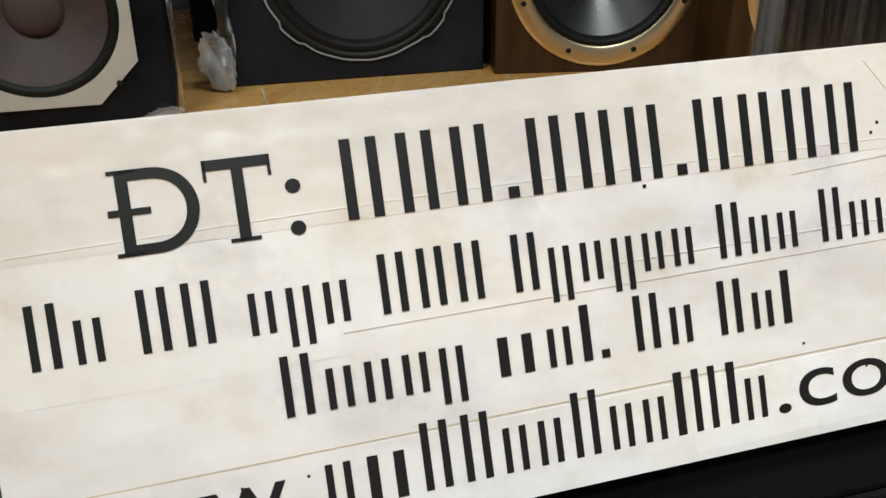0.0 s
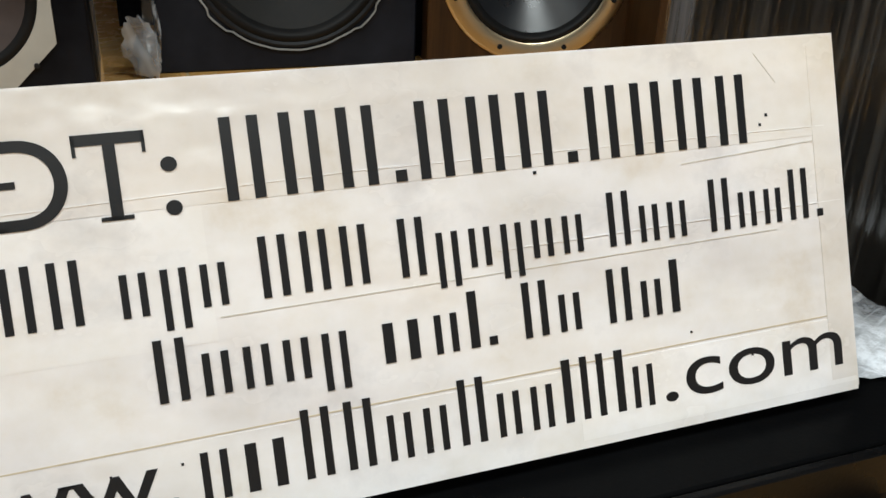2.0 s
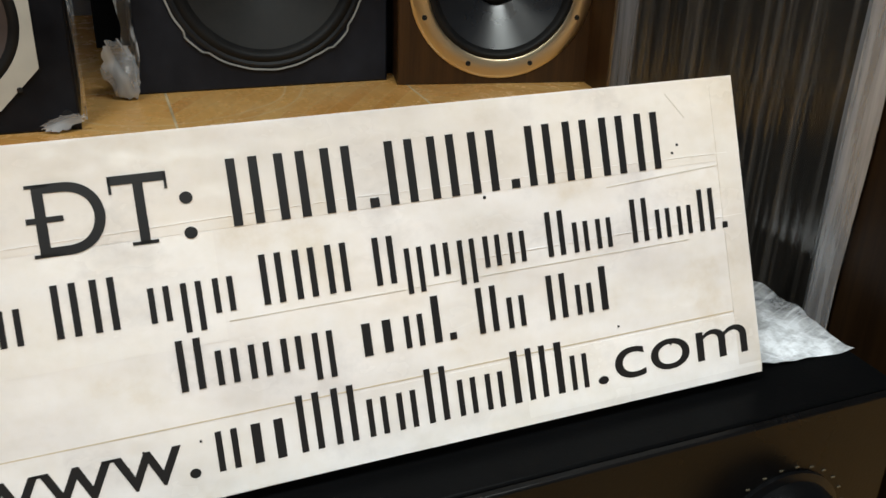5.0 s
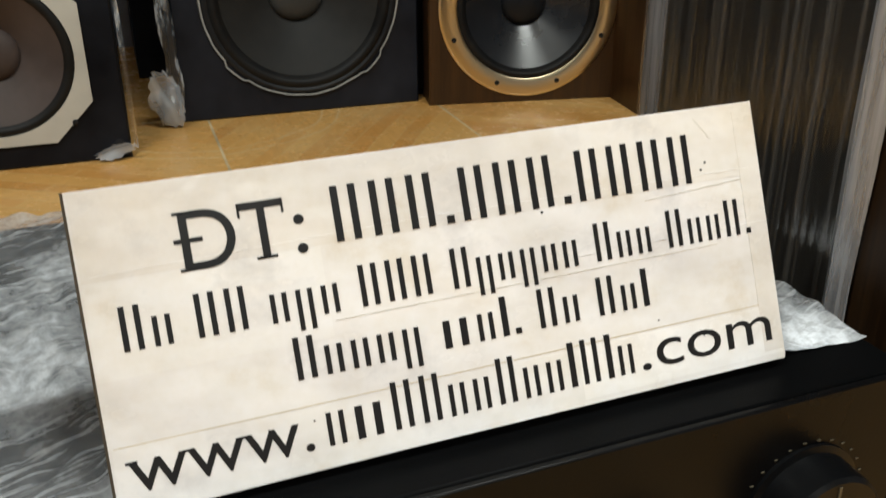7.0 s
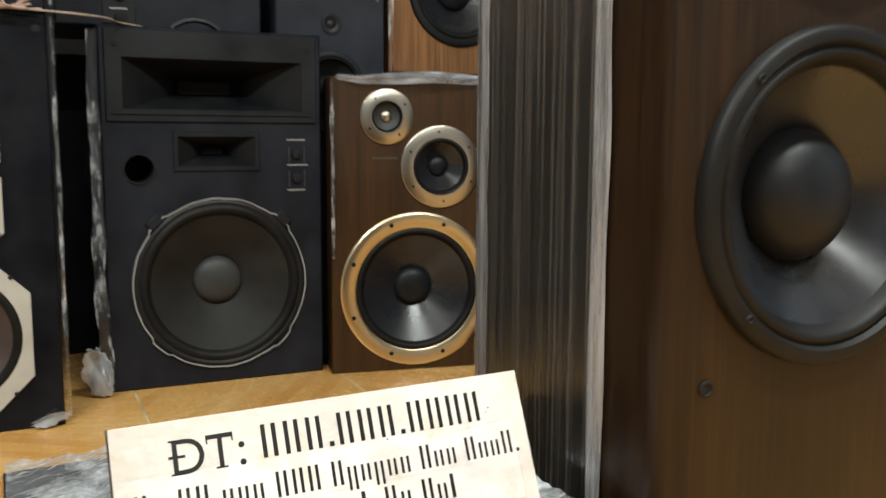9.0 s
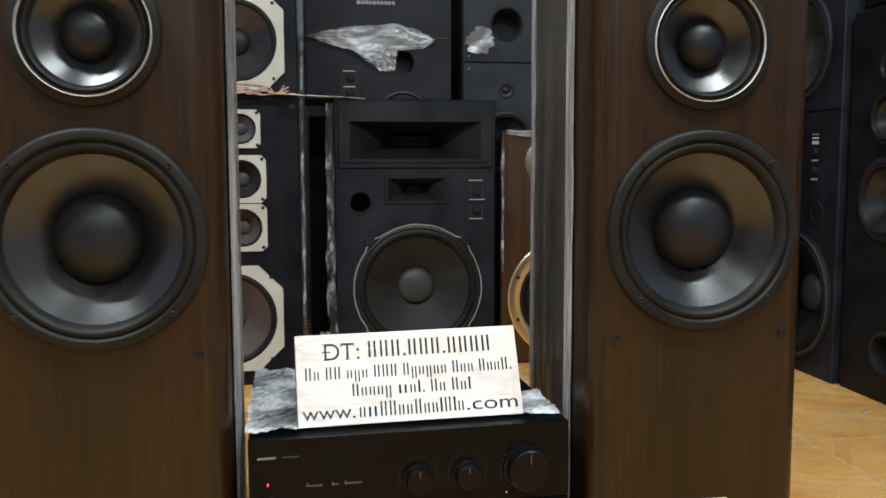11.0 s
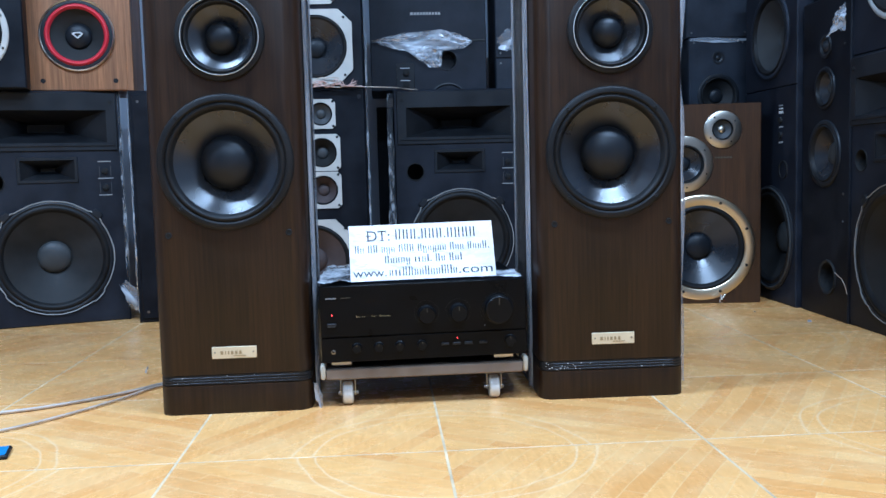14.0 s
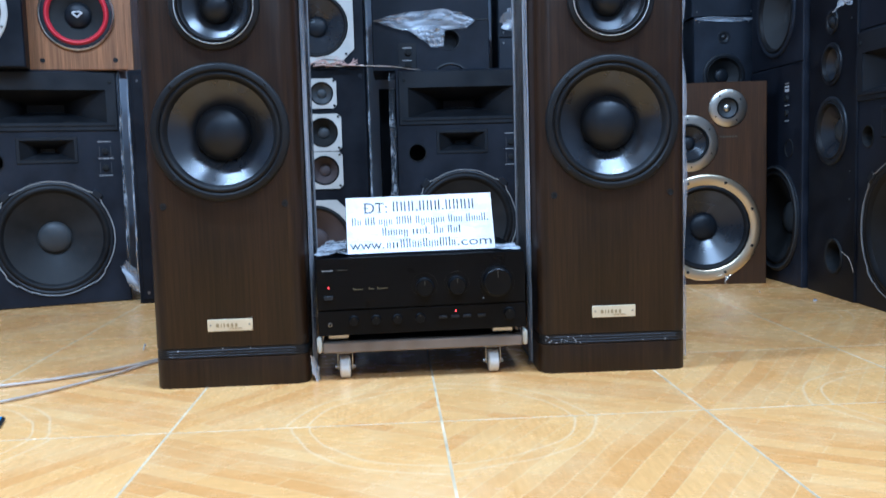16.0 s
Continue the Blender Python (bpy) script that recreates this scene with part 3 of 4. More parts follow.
def caster(x, y):
    t = thing("caster", "white nylon swivel caster in a steel fork under the dolly", "caster", pose(x, y, 0), "casters of the dolly")
    w = bmesh.new()
    lathe([(0.008, -0.012), (0.022, -0.012), (0.0255, -0.009), (0.026, -0.004), (0.0255, -0.001), (0.0258, 0.001), (0.026, 0.004), (0.0255, 0.009), (0.022, 0.012), (0.008, 0.012)], 0, 0.026, 30, w)
    bmesh.ops.rotate(w, verts=w.verts, cent=(0, 0, 0.026), matrix=Matrix.Rotation(radians(90), 3, "Z"))
    part("wheel", w, WHEEL, t, "white nylon wheel")
    fork = bmesh.new()
    for s in (-1, 1):
        box(s * 0.0165 - 0.0012, s * 0.0165 + 0.0012, -0.009, 0.009, 0.02, 0.058, 0.0008, fork)
    box(-0.0177, 0.0177, -0.011, 0.011, 0.0575, 0.0605, 0.0008, fork)
    part("fork", fork, SILVER, t, "bright steel fork")
    ax = bmesh.new()
    lathe([(0.0, -0.023), (0.005, -0.023), (0.005, 0.023), (0, 0.023)], 0, 0.026, 10, ax)
    bmesh.ops.rotate(ax, verts=ax.verts, cent=(0, 0, 0.026), matrix=Matrix.Rotation(radians(90), 3, "Z"))
    part("axle", ax, STEEL, t)
    part("top_plate", box(-0.025, 0.025, -0.022, 0.022, 0.0605, 0.064, 0.001), STEEL, t)
    return t


def dolly():
    t = thing("dolly", "low pale board dolly carrying the amplifier", "dolly", pose(-0.019, 0.352, 0, 0, 0, 1.2))
    part("front_rail", box(-0.225, 0.225, 0, 0.03, 0.064, 0.0885, 0.003), BOARD, t)
    part("back_rail", box(-0.225, 0.225, 0.38, 0.41, 0.064, 0.0885, 0.003), BOARD, t)
    for x in (-0.225, 0.195):
        part("side_rail", box(x, x + 0.03, 0.03, 0.38, 0.064, 0.0885, 0.003), BOARD, t)
    part("deck", box(-0.195, 0.195, 0.03, 0.38, 0.07, 0.083, 0.002), BLACK_VINYL, t, "dark deck board")
    for x in (-0.2305, 0.2305):
        part("corner_cap", box(x - 0.0055, x + 0.0055, -0.004, 0.034, 0.066, 0.1, 0.003), CAPS, t, "pale plastic corner cap")


dolly()
for cx, cy in ((-0.196, 0.384), (0.141, 0.39), (-0.2, 0.73), (0.137, 0.735)):
    caster(cx, cy)
amplifier(pose(-0.018, 0.345, 0.0895, 0, -0.4, 1.2))


def lettering(text, size, name, parent, x, y, mat=INK, width=None):
    cu = bpy.data.curves.new(name, "FONT")
    cu.body, cu.size, cu.extrude = text, size, 0.0001
    tmp = new("lettering_source", cu)
    me = bpy.data.meshes.new_from_object(tmp.evaluated_get(bpy.context.evaluated_depsgraph_get()))
    bpy.data.objects.remove(tmp)
    xs = [v.co.x for v in me.vertices]
    k = width / (max(xs) - min(xs)) if width else 1.0
    lo = min(xs)
    for v in me.vertices:
        v.co = Vector((x + (v.co.x - lo) * k, y + v.co.y, 0.00028 + v.co.z))
    me.materials.append(mat)
    ob = new(name, me)
    ob.parent = parent
    return ob


def serif(parent, x0, x1, y0, y1):
    """A short cross-stroke at the end of a letter's stem."""
    part("serif", box(x0, x1, y0, y1, 0.0001, 0.00038), INK, parent)


def glyph_bars(parent, x, y, width, cap, pattern):
    """Print that is not spelled out: one upright plain bar a character; h tall, x low, p with a tail, a dot or a space."""
    unit = {"h": 1.0, "x": 0.9, "p": 0.9, "i": 0.5, ".": 0.45, " ": 0.5, "m": 1.35}
    k = width / sum(unit[c] for c in pattern)
    for c in pattern:
        w = unit[c] * k
        if c != " ":
            top = cap if c in "hi" else cap * 0.68
            low = -cap * 0.28 if c == "p" else 0.0
            if c == ".":
                top = cap * 0.15
            for f0, f1 in [(0.14, 0.33), (0.6, 0.79)] if c in "hxpm" else [(0.25, 0.72)]:
                part("print_bar", box(x + w * f0, x + w * f1, y + low, y + top, 0.0001, 0.00036), INK, parent)
        x += w


def sign():
    w, h = 0.332, 0.1335
    a = Vector((-0.1812, 0.3682, 0.2825))
    ux = (Vector((0.1495, 0.3775, 0.2865)) - a).normalized()
    up = Vector((-0.18, 0.419, 0.405)) - Vector((-0.1805, 0.368, 0.285))
    nz = ux.cross(up).normalized()
    uy = nz.cross(ux).normalized()
    m = Matrix((ux, uy, nz)).transposed().to_4x4()
    m.translation = a
    t = thing("sign", "white laminated paper sign leaning on top of the amplifier", "sign", m)
    bm = bmesh.new()
    nx, ny = 40, 18
    front = []
    for j in range(ny + 1):
        row = []
        for i in range(nx + 1):
            x, y = w * i / nx, h * j / ny
            z = 0.00007 * noise.noise(Vector((x * 25, y * 40, 0)))
            row.append(bm.verts.new((x, y, z)))
        front.append(row)
    for j in range(ny):
        for i in range(nx):
            bm.faces.new((front[j][i], front[j][i + 1], front[j + 1][i + 1], front[j + 1][i]))
    ext = bmesh.ops.extrude_face_region(bm, geom=list(bm.faces))
    for v in ext["geom"]:
        if isinstance(v, bmesh.types.BMVert):
            v.co.z -= 0.004
    sheet = part("sheet", bm, PAPER, t)
    # The board's left edge, with its shadow put into the dark brown colour.
    part("board_edge", box(-0.0012, -0.0001, 0.0, h, -0.0042, 0.0001), DARK_EDGE, t, "left edge of the board, its shadow painted dark brown")
    part("stand", box(w * 0.3, w * 0.7, 0.0, 0.1, -0.0075, -0.0045), BOARD, t, "card strip glued to the back")
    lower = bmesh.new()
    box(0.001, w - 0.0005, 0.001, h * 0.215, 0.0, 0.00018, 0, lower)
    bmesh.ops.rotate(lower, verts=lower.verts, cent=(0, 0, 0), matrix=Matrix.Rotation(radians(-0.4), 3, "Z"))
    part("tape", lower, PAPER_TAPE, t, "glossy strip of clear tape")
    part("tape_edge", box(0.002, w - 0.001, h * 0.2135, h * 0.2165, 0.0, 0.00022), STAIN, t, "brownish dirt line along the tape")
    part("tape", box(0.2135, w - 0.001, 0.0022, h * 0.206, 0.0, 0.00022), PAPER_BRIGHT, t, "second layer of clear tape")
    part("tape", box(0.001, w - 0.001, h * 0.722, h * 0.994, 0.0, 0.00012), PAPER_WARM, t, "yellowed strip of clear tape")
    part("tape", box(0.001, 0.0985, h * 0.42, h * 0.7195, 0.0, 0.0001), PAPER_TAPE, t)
    # Creases whose white glint is painted in with the brighter paper colour.
    for x0, x1, y, tilt in ((0.004, 0.16, 0.0985, 1.1), (0.15, 0.325, 0.1012, -0.5), (0.19, 0.33, 0.0705, 0.4)):
        fold = box(0, x1 - x0, 0, 0.0003, 0.0, 0.0003)
        bmesh.ops.rotate(fold, verts=fold.verts, cent=(0, 0, 0), matrix=Matrix.Rotation(radians(tilt), 3, "Z"))
        bmesh.ops.translate(fold, verts=fold.verts, vec=(x0, y, 0))
        part("crease", fold, PAPER_BRIGHT, t, "crease in the laminate with its glint painted bright")
    for x0, x1, y, tilt in ((0.262, 0.33, 0.0915, 3.0), (0.296, 0.31, 0.128, -52.0), (0.1, 0.3, 0.0628, 0.3)):
        mark = box(0, x1 - x0, 0, 0.0003, 0.0, 0.00024)
        bmesh.ops.rotate(mark, verts=mark.verts, cent=(0, 0, 0), matrix=Matrix.Rotation(radians(tilt), 3, "Z"))
        bmesh.ops.translate(mark, verts=mark.verts, vec=(x0, y, 0))
        part("crease", mark, FOLD, t, "faint grey fold line")
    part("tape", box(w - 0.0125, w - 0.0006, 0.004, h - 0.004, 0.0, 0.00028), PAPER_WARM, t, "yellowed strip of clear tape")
    rnd = random.Random(4)
    for k in range(9):
        x, y, r = rnd.uniform(0.01, w - 0.01), rnd.uniform(0.01, h - 0.008), rnd.uniform(0.0003, 0.0006)
        part("speck", box(x - r, x + r, y - r, y + r, 0.0, 0.0003), INK, t)
    for text, x, width in (("D", 0.0416, 0.0222), ("T", 0.0658, 0.0196), (":", 0.0888, 0.0046)):
        ob = lettering(text, 0.0362, "lettering", sheet, x, 0.0946, INK, width)
        top = max(v.co.y for v in ob.data.vertices)
        if text == "D":
            serif(ob, 0.0396, 0.0474, 0.0946, 0.0958)
            serif(ob, 0.0396, 0.0474, top - 0.0012, top)
        elif text == "T":
            serif(ob, 0.0712, 0.08, 0.0946, 0.0958)
            serif(ob, 0.0658, 0.0668, top - 0.0062, top)
            serif(ob, 0.0844, 0.0854, top - 0.0062, top)
    part("stroke", box(0.0386, 0.0504, 0.1062, 0.1082, 0.0001, 0.00036), INK, sheet)
    glyph_bars(sheet, 0.104, 0.0965, 0.19, 0.0245, "hhh.hhh.hhhh")
    glyph_bars(sheet, 0.011, 0.0665, 0.312, 0.0185, "hx hh xpx hhh hpxpxx hxx hxxh.")
    glyph_bars(sheet, 0.078, 0.0405, 0.18, 0.0185, "hxxxp mxi. hx hxi")
    web = lettering("www.", 0.0285, "lettering", sheet, 0.0062, 0.0095, INK, 0.076)
    top = max(v.co.y for v in web.data.vertices)
    for k in range(3):
        serif(web, 0.0054 + 0.0222 * k, 0.0102 + 0.0222 * k, top - 0.0011, top)
    glyph_bars(sheet, 0.087, 0.0095, 0.158, 0.0215, "xmhhxxhxxihix")
    lettering(".com", 0.0285, "lettering", sheet, 0.247, 0.0095, INK, 0.078)
    return t


sign()


# ---- speakers along the back ----
def pa_speaker(m, label, group="black stage speakers", height=0.853, rim=True):
    w, h, d = 0.52, height, 0.4
    t = thing("stage_speaker", label, "loudspeaker", m, group)
    wz = 0.247
    horn, small = (-0.21, 0.21, h - 0.188, h - 0.07), (-0.09, 0.092, 0.532, 0.603)
    holes = [ring_xz(0.189, 0.005, wz), rect_xz(*horn), rect_xz(*small), ring_xz(0.034, -0.178, 0.527, 28)]
    part("cabinet", cabinet(w, h, d, holes, 0.004, 0, 0, 0.075), BLACK_PAINT, t)
    part("inner_shadow", box(-0.24, 0.24, 0.16, 0.38, 0.02, h - 0.02), DARK, t, "black block for the shade inside the box")
    rim_bm = bmesh.new()
    outer = loop(rim_bm, rect_xz(-0.245, 0.245, h - 0.215, h - 0.008), -0.006)
    skin(rim_bm, outer, loop(rim_bm, rect_xz(-0.248, 0.248, h - 0.218, h - 0.005), 0.001))
    pierced(rim_bm, outer, [rect_xz(*horn)], -0.006, 0.0075)
    hp = part("horn_panel", rim_bm, BLACK_PLASTIC, t, "matt black horn panel")
    part("horn_flare", frustum_horn(*horn, 0.13, 0.03, 0.15, -0.004), HORN, hp)
    for sx in (-1, 1):
        part("bolt", lathe([(0.007, -0.006), (0.007, -0.008), (0.003, -0.009), (0, -0.007)], sx * 0.225, h - 0.04, 12), DARK, hp)
    part("horn_lip", box(-0.235, 0.235, -0.010, -0.006, h - 0.2, h - 0.192, 0.001), BLACK_PLASTIC, hp)
    sp_bm = bmesh.new()
    o2 = loop(sp_bm, rect_xz(-0.1, 0.102, 0.522, 0.613), -0.004)
    skin(sp_bm, o2, loop(sp_bm, rect_xz(-0.102, 0.104, 0.52, 0.615), 0.001))
    pierced(sp_bm, o2, [rect_xz(*small)], -0.004, 0.0055)
    sp = part("tweeter_panel", sp_bm, BLACK_PLASTIC, t)
    part("tweeter_flare", frustum_horn(*small, 0.05, 0.015, 0.07, -0.002), HORN, sp)
    # Port in cavity black all over, so the tube's shade is in its colour.
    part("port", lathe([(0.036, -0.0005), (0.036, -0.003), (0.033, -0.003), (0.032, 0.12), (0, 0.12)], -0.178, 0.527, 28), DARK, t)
    for z in (0.47, 0.532, 0.594):
        part("marking", box(0.172, 0.218 if z != 0.532 else 0.225, -0.001, 0, z, z + 0.0035), GREY_MARK, t)
    for z in (0.485, 0.545):
        part("level_knob", lathe([(0.012, 0), (0.0115, -0.007), (0.009, -0.008), (0, -0.008)], 0.196, z + 0.016, 16), DARK, t)
        for x in (0.176, 0.215):
            part("marking", box(x, x + 0.0025, -0.001, 0, z - 0.006, z + 0.034), GREY_CAP, t)
    base = driver(t, "woofer", 0.005, wz, 0.205, BLACK_PLASTIC, PAPER_CONE, GREY_CAP, 0.94, 0.29, 0.06, None, 0.006, "fifteen-inch paper woofer")
    if rim:
        bm = bmesh.new()
        seg, r = 120, 0.208
        loops = [[], [], []]
        for k in range(seg):
            a = 2 * math.pi * k / seg
            jag = 0.002 * noise.noise(Vector((math.cos(a) * 6, math.sin(a) * 6, 1))) + (0.006 if abs((a % (math.pi / 2)) - math.pi / 4) < 0.13 else 0)
            for lp, dr, y in ((loops[0], 0.0022, 0.0), (loops[1], 0.0012, -0.0075), (loops[2], -0.0025, -0.0065)):
                lp.append(bm.verts.new((0.005 + (r + dr + jag) * math.cos(a), y, wz + (r + dr + jag) * math.sin(a))))
        skin(bm, loops[0], loops[1])
        skin(bm, loops[1], loops[2])
        part("gasket", bm, RIM, base, "worn pale gasket round the woofer")
    for a in (45, 135):
        b = box(-0.02, 0.02, -0.008, 0.0, 0.205, 0.232, 0.004)
        bmesh.ops.rotate(b, verts=b.verts, cent=(0, 0, 0), matrix=Matrix.Rotation(radians(90 - a), 3, "Y"))
        bmesh.ops.translate(b, verts=b.verts, vec=(0.005, 0, wz))
        part("bracket", b, BLACK_PLASTIC, t)
    return t


pa_speaker(pose(0.209, 1.968, 0, 0, 0, -1.0), "black stage speaker with wide horn and fifteen-inch woofer, standing on tiles")
pa_speaker(pose(-1.315, 1.705, 0, 0, 0, 18), "black stage speaker with pale woofer gasket, under the orange-brown box")
pa_speaker(pose(1.385, 0.885, 0, 0, 0, -91), "black stage speaker turned sideways along the wall row")


def square_plate(cx, cz, half, cut):
    """A square plate with cut corners, as an outline."""
    c = half - cut
    return [(cx + a, cz + b) for a, b in ((-c, -half), (c, -half), (half, -c), (half, c), (c, half), (-c, half), (-half, c), (-half, -c))]


def plated_driver(t, name, cx, cz, half, cut, r, cone, cap_mat, label, cap=0.4, depth=0.03):
    bm = bmesh.new()
    o = square_plate(cx, cz, half, cut)
    outer = loop(bm, o, -0.006)
    skin(bm, outer, loop(bm, o, 0.0006))
    pierced(bm, outer, [ring_xz(r * 0.99, cx, cz)], -0.006, 0.006)
    plate = part(name, bm, PALE_PLATE, t, label)
    part("surround", lathe([(r + (0.86 * r - r) * k / 8, -0.001 - 0.006 * math.sin(math.pi * k / 8)) for k in range(9)], cx, cz), RUBBER, plate)
    rc = r * cap
    rows = [(0.86 * r + (rc - 0.86 * r) * k / 8, depth * k / 8) for k in range(9)]
    part("cone", lathe(rows, cx, cz), cone, plate)
    part("dust_cap", lathe([(rc * math.cos(a), depth - rc * 0.4 * math.sin(a)) for a in (math.pi / 2 * k / 6 for k in range(6))] + [(0, depth - rc * 0.4)], cx, cz), cap_mat, plate)
    for sx in (-1, 1):
        for sz in (-1, 1):
            s = half * 0.86 if cut < half * 0.3 else half * 0.8
            part("screw", lathe([(0.005, -0.006), (0.005, -0.0075), (0.002, -0.0085), (0, -0.007)], cx + sx * s * 0.97, cz + sz * s * 0.97, 10), DARK, plate)


def four_way(m, label, flip=False):
    w, h, d = 0.42, 0.845, 0.34
    t = thing("four_way_speaker", label, "loudspeaker", m, "black hifi speakers with pale plates")
    holes = [ring_xz(0.044, 0.045, 0.752), ring_xz(0.056, 0.045, 0.608), ring_xz(0.056, 0.045, 0.467), ring_xz(0.139, 0, 0.2)]
    part("cabinet", cabinet(w, h, d, holes, 0.004, 0, 0, 0.06), BLACK_VINYL, t)
    part("inner_shadow", box(-0.19, 0.19, 0.07, 0.32, 0.02, 0.82), DARK, t, "black block for the shade inside the box")
    plated_driver(t, "tweeter", 0.045, 0.752, 0.055, 0.012, 0.044, GREY_CAP, GREY_CAP, "tweeter on a pale square plate", 0.4, 0.012)
    plated_driver(t, "midrange_driver", 0.045, 0.608, 0.069, 0.014, 0.056, PAPER_CONE, GREY_CAP, "midrange unit on a pale square plate")
    plated_driver(t, "midrange_driver", 0.045, 0.467, 0.069, 0.014, 0.056, BROWN_CONE, BROWN_CONE, "copper-coloured unit on a pale plate")
    plated_driver(t, "woofer", 0, 0.2, 0.156, 0.07, 0.139, BROWN_CONE, BROWN_CONE, "woofer on a pale eight-sided plate", 0.34, 0.05)
    for sx in (-1, 1):
        for z in (0.03, 0.815):
            part("grille_socket", lathe([(0.008, 0), (0.008, -0.002), (0.005, -0.0024), (0, -0.0014)], sx * 0.19, z, 12), BLACK_PLASTIC, t)
    return t


four_way(pose(-0.371, 1.768, 0, 0, 0, 0), "black four-way speaker with pale driver plates, behind the tower")


def upper_plate_speaker(m, label):
    w, h, d = 0.42, 0.72, 0.3
    t = thing("hifi_speaker", label, "loudspeaker", m)
    holes = [ring_xz(0.118, 0.035, 0.155), ring_xz(0.06, 0.035, 0.39)]
    part("cabinet", cabinet(w, h, d, holes, 0.004, 0, 0, 0.06), BLACK_VINYL, t)
    part("inner_shadow", box(-0.17, 0.17, 0.07, 0.28, 0.02, 0.7), DARK, t, "black block for the shade inside the box")
    plated_driver(t, "woofer", 0.035, 0.155, 0.137, 0.05, 0.118, CONE, CAP, "woofer on a pale eight-sided plate", 0.32, 0.045)
    plated_driver(t, "midrange_driver", 0.035, 0.39, 0.08, 0.02, 0.06, CONE, CAP, "midrange unit on a pale plate")
    return t


upper_plate_speaker(pose(-0.371, 1.768, 0.8462, 0, 0, 0), "black speaker with pale-plated woofer stacked on another speaker")


def plain_cabinet(m, w, h, d, label, mat=None, name="speaker_cabinet"):
    t = thing(name, label, "loudspeaker", m)
    part("cabinet", cabinet(w, h, d, (), 0.005), mat or BLACK_VINYL, t)
    back = part("grille_frame", box(-w / 2 + 0.015, w / 2 - 0.015, -0.006, 0.0, 0.015, h - 0.015, 0.002), mat or BLACK_VINYL, t)
    for sx in (-1, 1):
        for z in (0.04, h - 0.04):
            part("screw", lathe([(0.005, -0.006), (0.005, -0.008), (0, -0.008)], sx * (w / 2 - 0.035), z, 10), STEEL, back)
    return t


plain_cabinet(pose(-0.83, 1.69, 0, 0, 0, 2), 0.36, 0.845, 0.34, "plain black speaker cabinet wedged between two speakers")


def teak_speaker(m, label, mirror):
    """Three-way teak speaker with metal trim rings; mirror: +1 or -1 sets the side of the tweeter."""
    w, h, d = 0.442, 0.751, 0.33
    t = thing("teak_speaker", label, "loudspeaker", m, "pair of teak speakers")
    tx, mx = 0.078 * mirror, -0.062 * mirror
    holes = [ring_xz(0.158, 0, 0.2135), ring_xz(0.07, mx, 0.529), ring_xz(0.037, tx, 0.655)]
    part("cabinet", cabinet(w, h, d, holes, 0.003, 0, 0, 0.06), TEAK, t)
    part("inner_shadow", box(-0.2, 0.2, 0.07, 0.31, 0.02, 0.73), DARK, t, "black block for the shade inside the box")
    driver(t, "woofer", 0, 0.2135, 0.2, GOLD, CONE, CAP, 0.8, 0.25, 0.05, None, 0.007, "woofer with wide champagne metal ring", n_screws=8, phase=0.39, screw_mat=DARK)
    driver(t, "midrange_driver", mx, 0.529, 0.106, SILVER, CONE, CAP, 0.67, 0.24, 0.028, None, 0.006, "midrange unit with satin metal ring", n_screws=6, phase=0.6, screw_mat=DARK)
    driver(t, "tweeter", tx, 0.655, 0.07, SILVER, GREY_CAP, SILVER, 0.55, 0.2, 0.008, None, 0.006, "tweeter with satin metal ring", n_screws=4, phase=0.6, screw_mat=DARK)
    bars(t, "marking", -0.115 if mirror < 0 else 0.05, 0.548, [0.008] * 6, 0.006, 0.003, 0, DIM_MARK)
    return t


teak_speaker(pose(0.696, 1.878, 0, 0, 0, -10.5), "brown teak speaker with champagne rings, tweeter beside the stage speaker", -1)
teak_speaker(pose(1.093, 1.66, 0, 0, 0, -7), "brown teak speaker with champagne rings, near the corner", 1)


def red_ring_speaker(m):
    t = thing("bass_speaker", "orange-brown speaker box with red-ringed woofer, stacked on a stage speaker", "loudspeaker", m)
    w, h, d = 0.375, 0.44, 0.32
    part("cabinet", cabinet(w, h, d, [ring_xz(0.11, 0, 0.2)], 0.004, 0, 0, 0.05), OAK, t)
    part("inner_shadow", box(-0.17, 0.17, 0.06, 0.3, 0.02, 0.42), DARK, t, "black block for the shade inside the box")
    base = driver(t, "woofer", 0, 0.2, 0.13, BLACK_PLASTIC, PAPER_CONE, CAP, 0.84, 0.36, 0.03, (0.955, 1.0, SILVER), 0.008, "woofer with a thick red rubber roll")
    part("red_roll", lathe([(0.113 - 0.02 * k / 10, -0.004 - 0.012 * math.sin(math.pi * k / 10)) for k in range(11)], 0, 0.2), RED, base, "thick red rubber roll")
    mark = bmesh.new()
    pts = [(-0.02, 0.006), (-0.012, 0.012), (0.012, 0.012), (0.02, 0.006), (0.0, -0.012)]
    o = loop(mark, [(x, 0.2 + z) for x, z in pts], 0.006)
    skin(mark, o, loop(mark, [(x, 0.2 + z) for x, z in pts], 0.012))
    pierced(mark, o, [[(x * 0.6, 0.2 + z * 0.6 + 0.001) for x, z in pts]], 0.006, 0.004)
    part("emblem", mark, WHITE_MARK, base, "small pale outline emblem")
    for sx in (-1, 1):
        part("grille_socket", lathe([(0.009, 0), (0.009, -0.0015), (0.006, -0.0018), (0, -0.0012)], sx * 0.125, 0.036, 12), DARK, t)
    part("side_strip", box(0.165, 0.1875, -0.004, 0.0, 0.0, 0.44, 0.001), OAK, t)
    return t


red_ring_speaker(pose(-1.192, 1.742, 0.8535, 0, 0, 8))


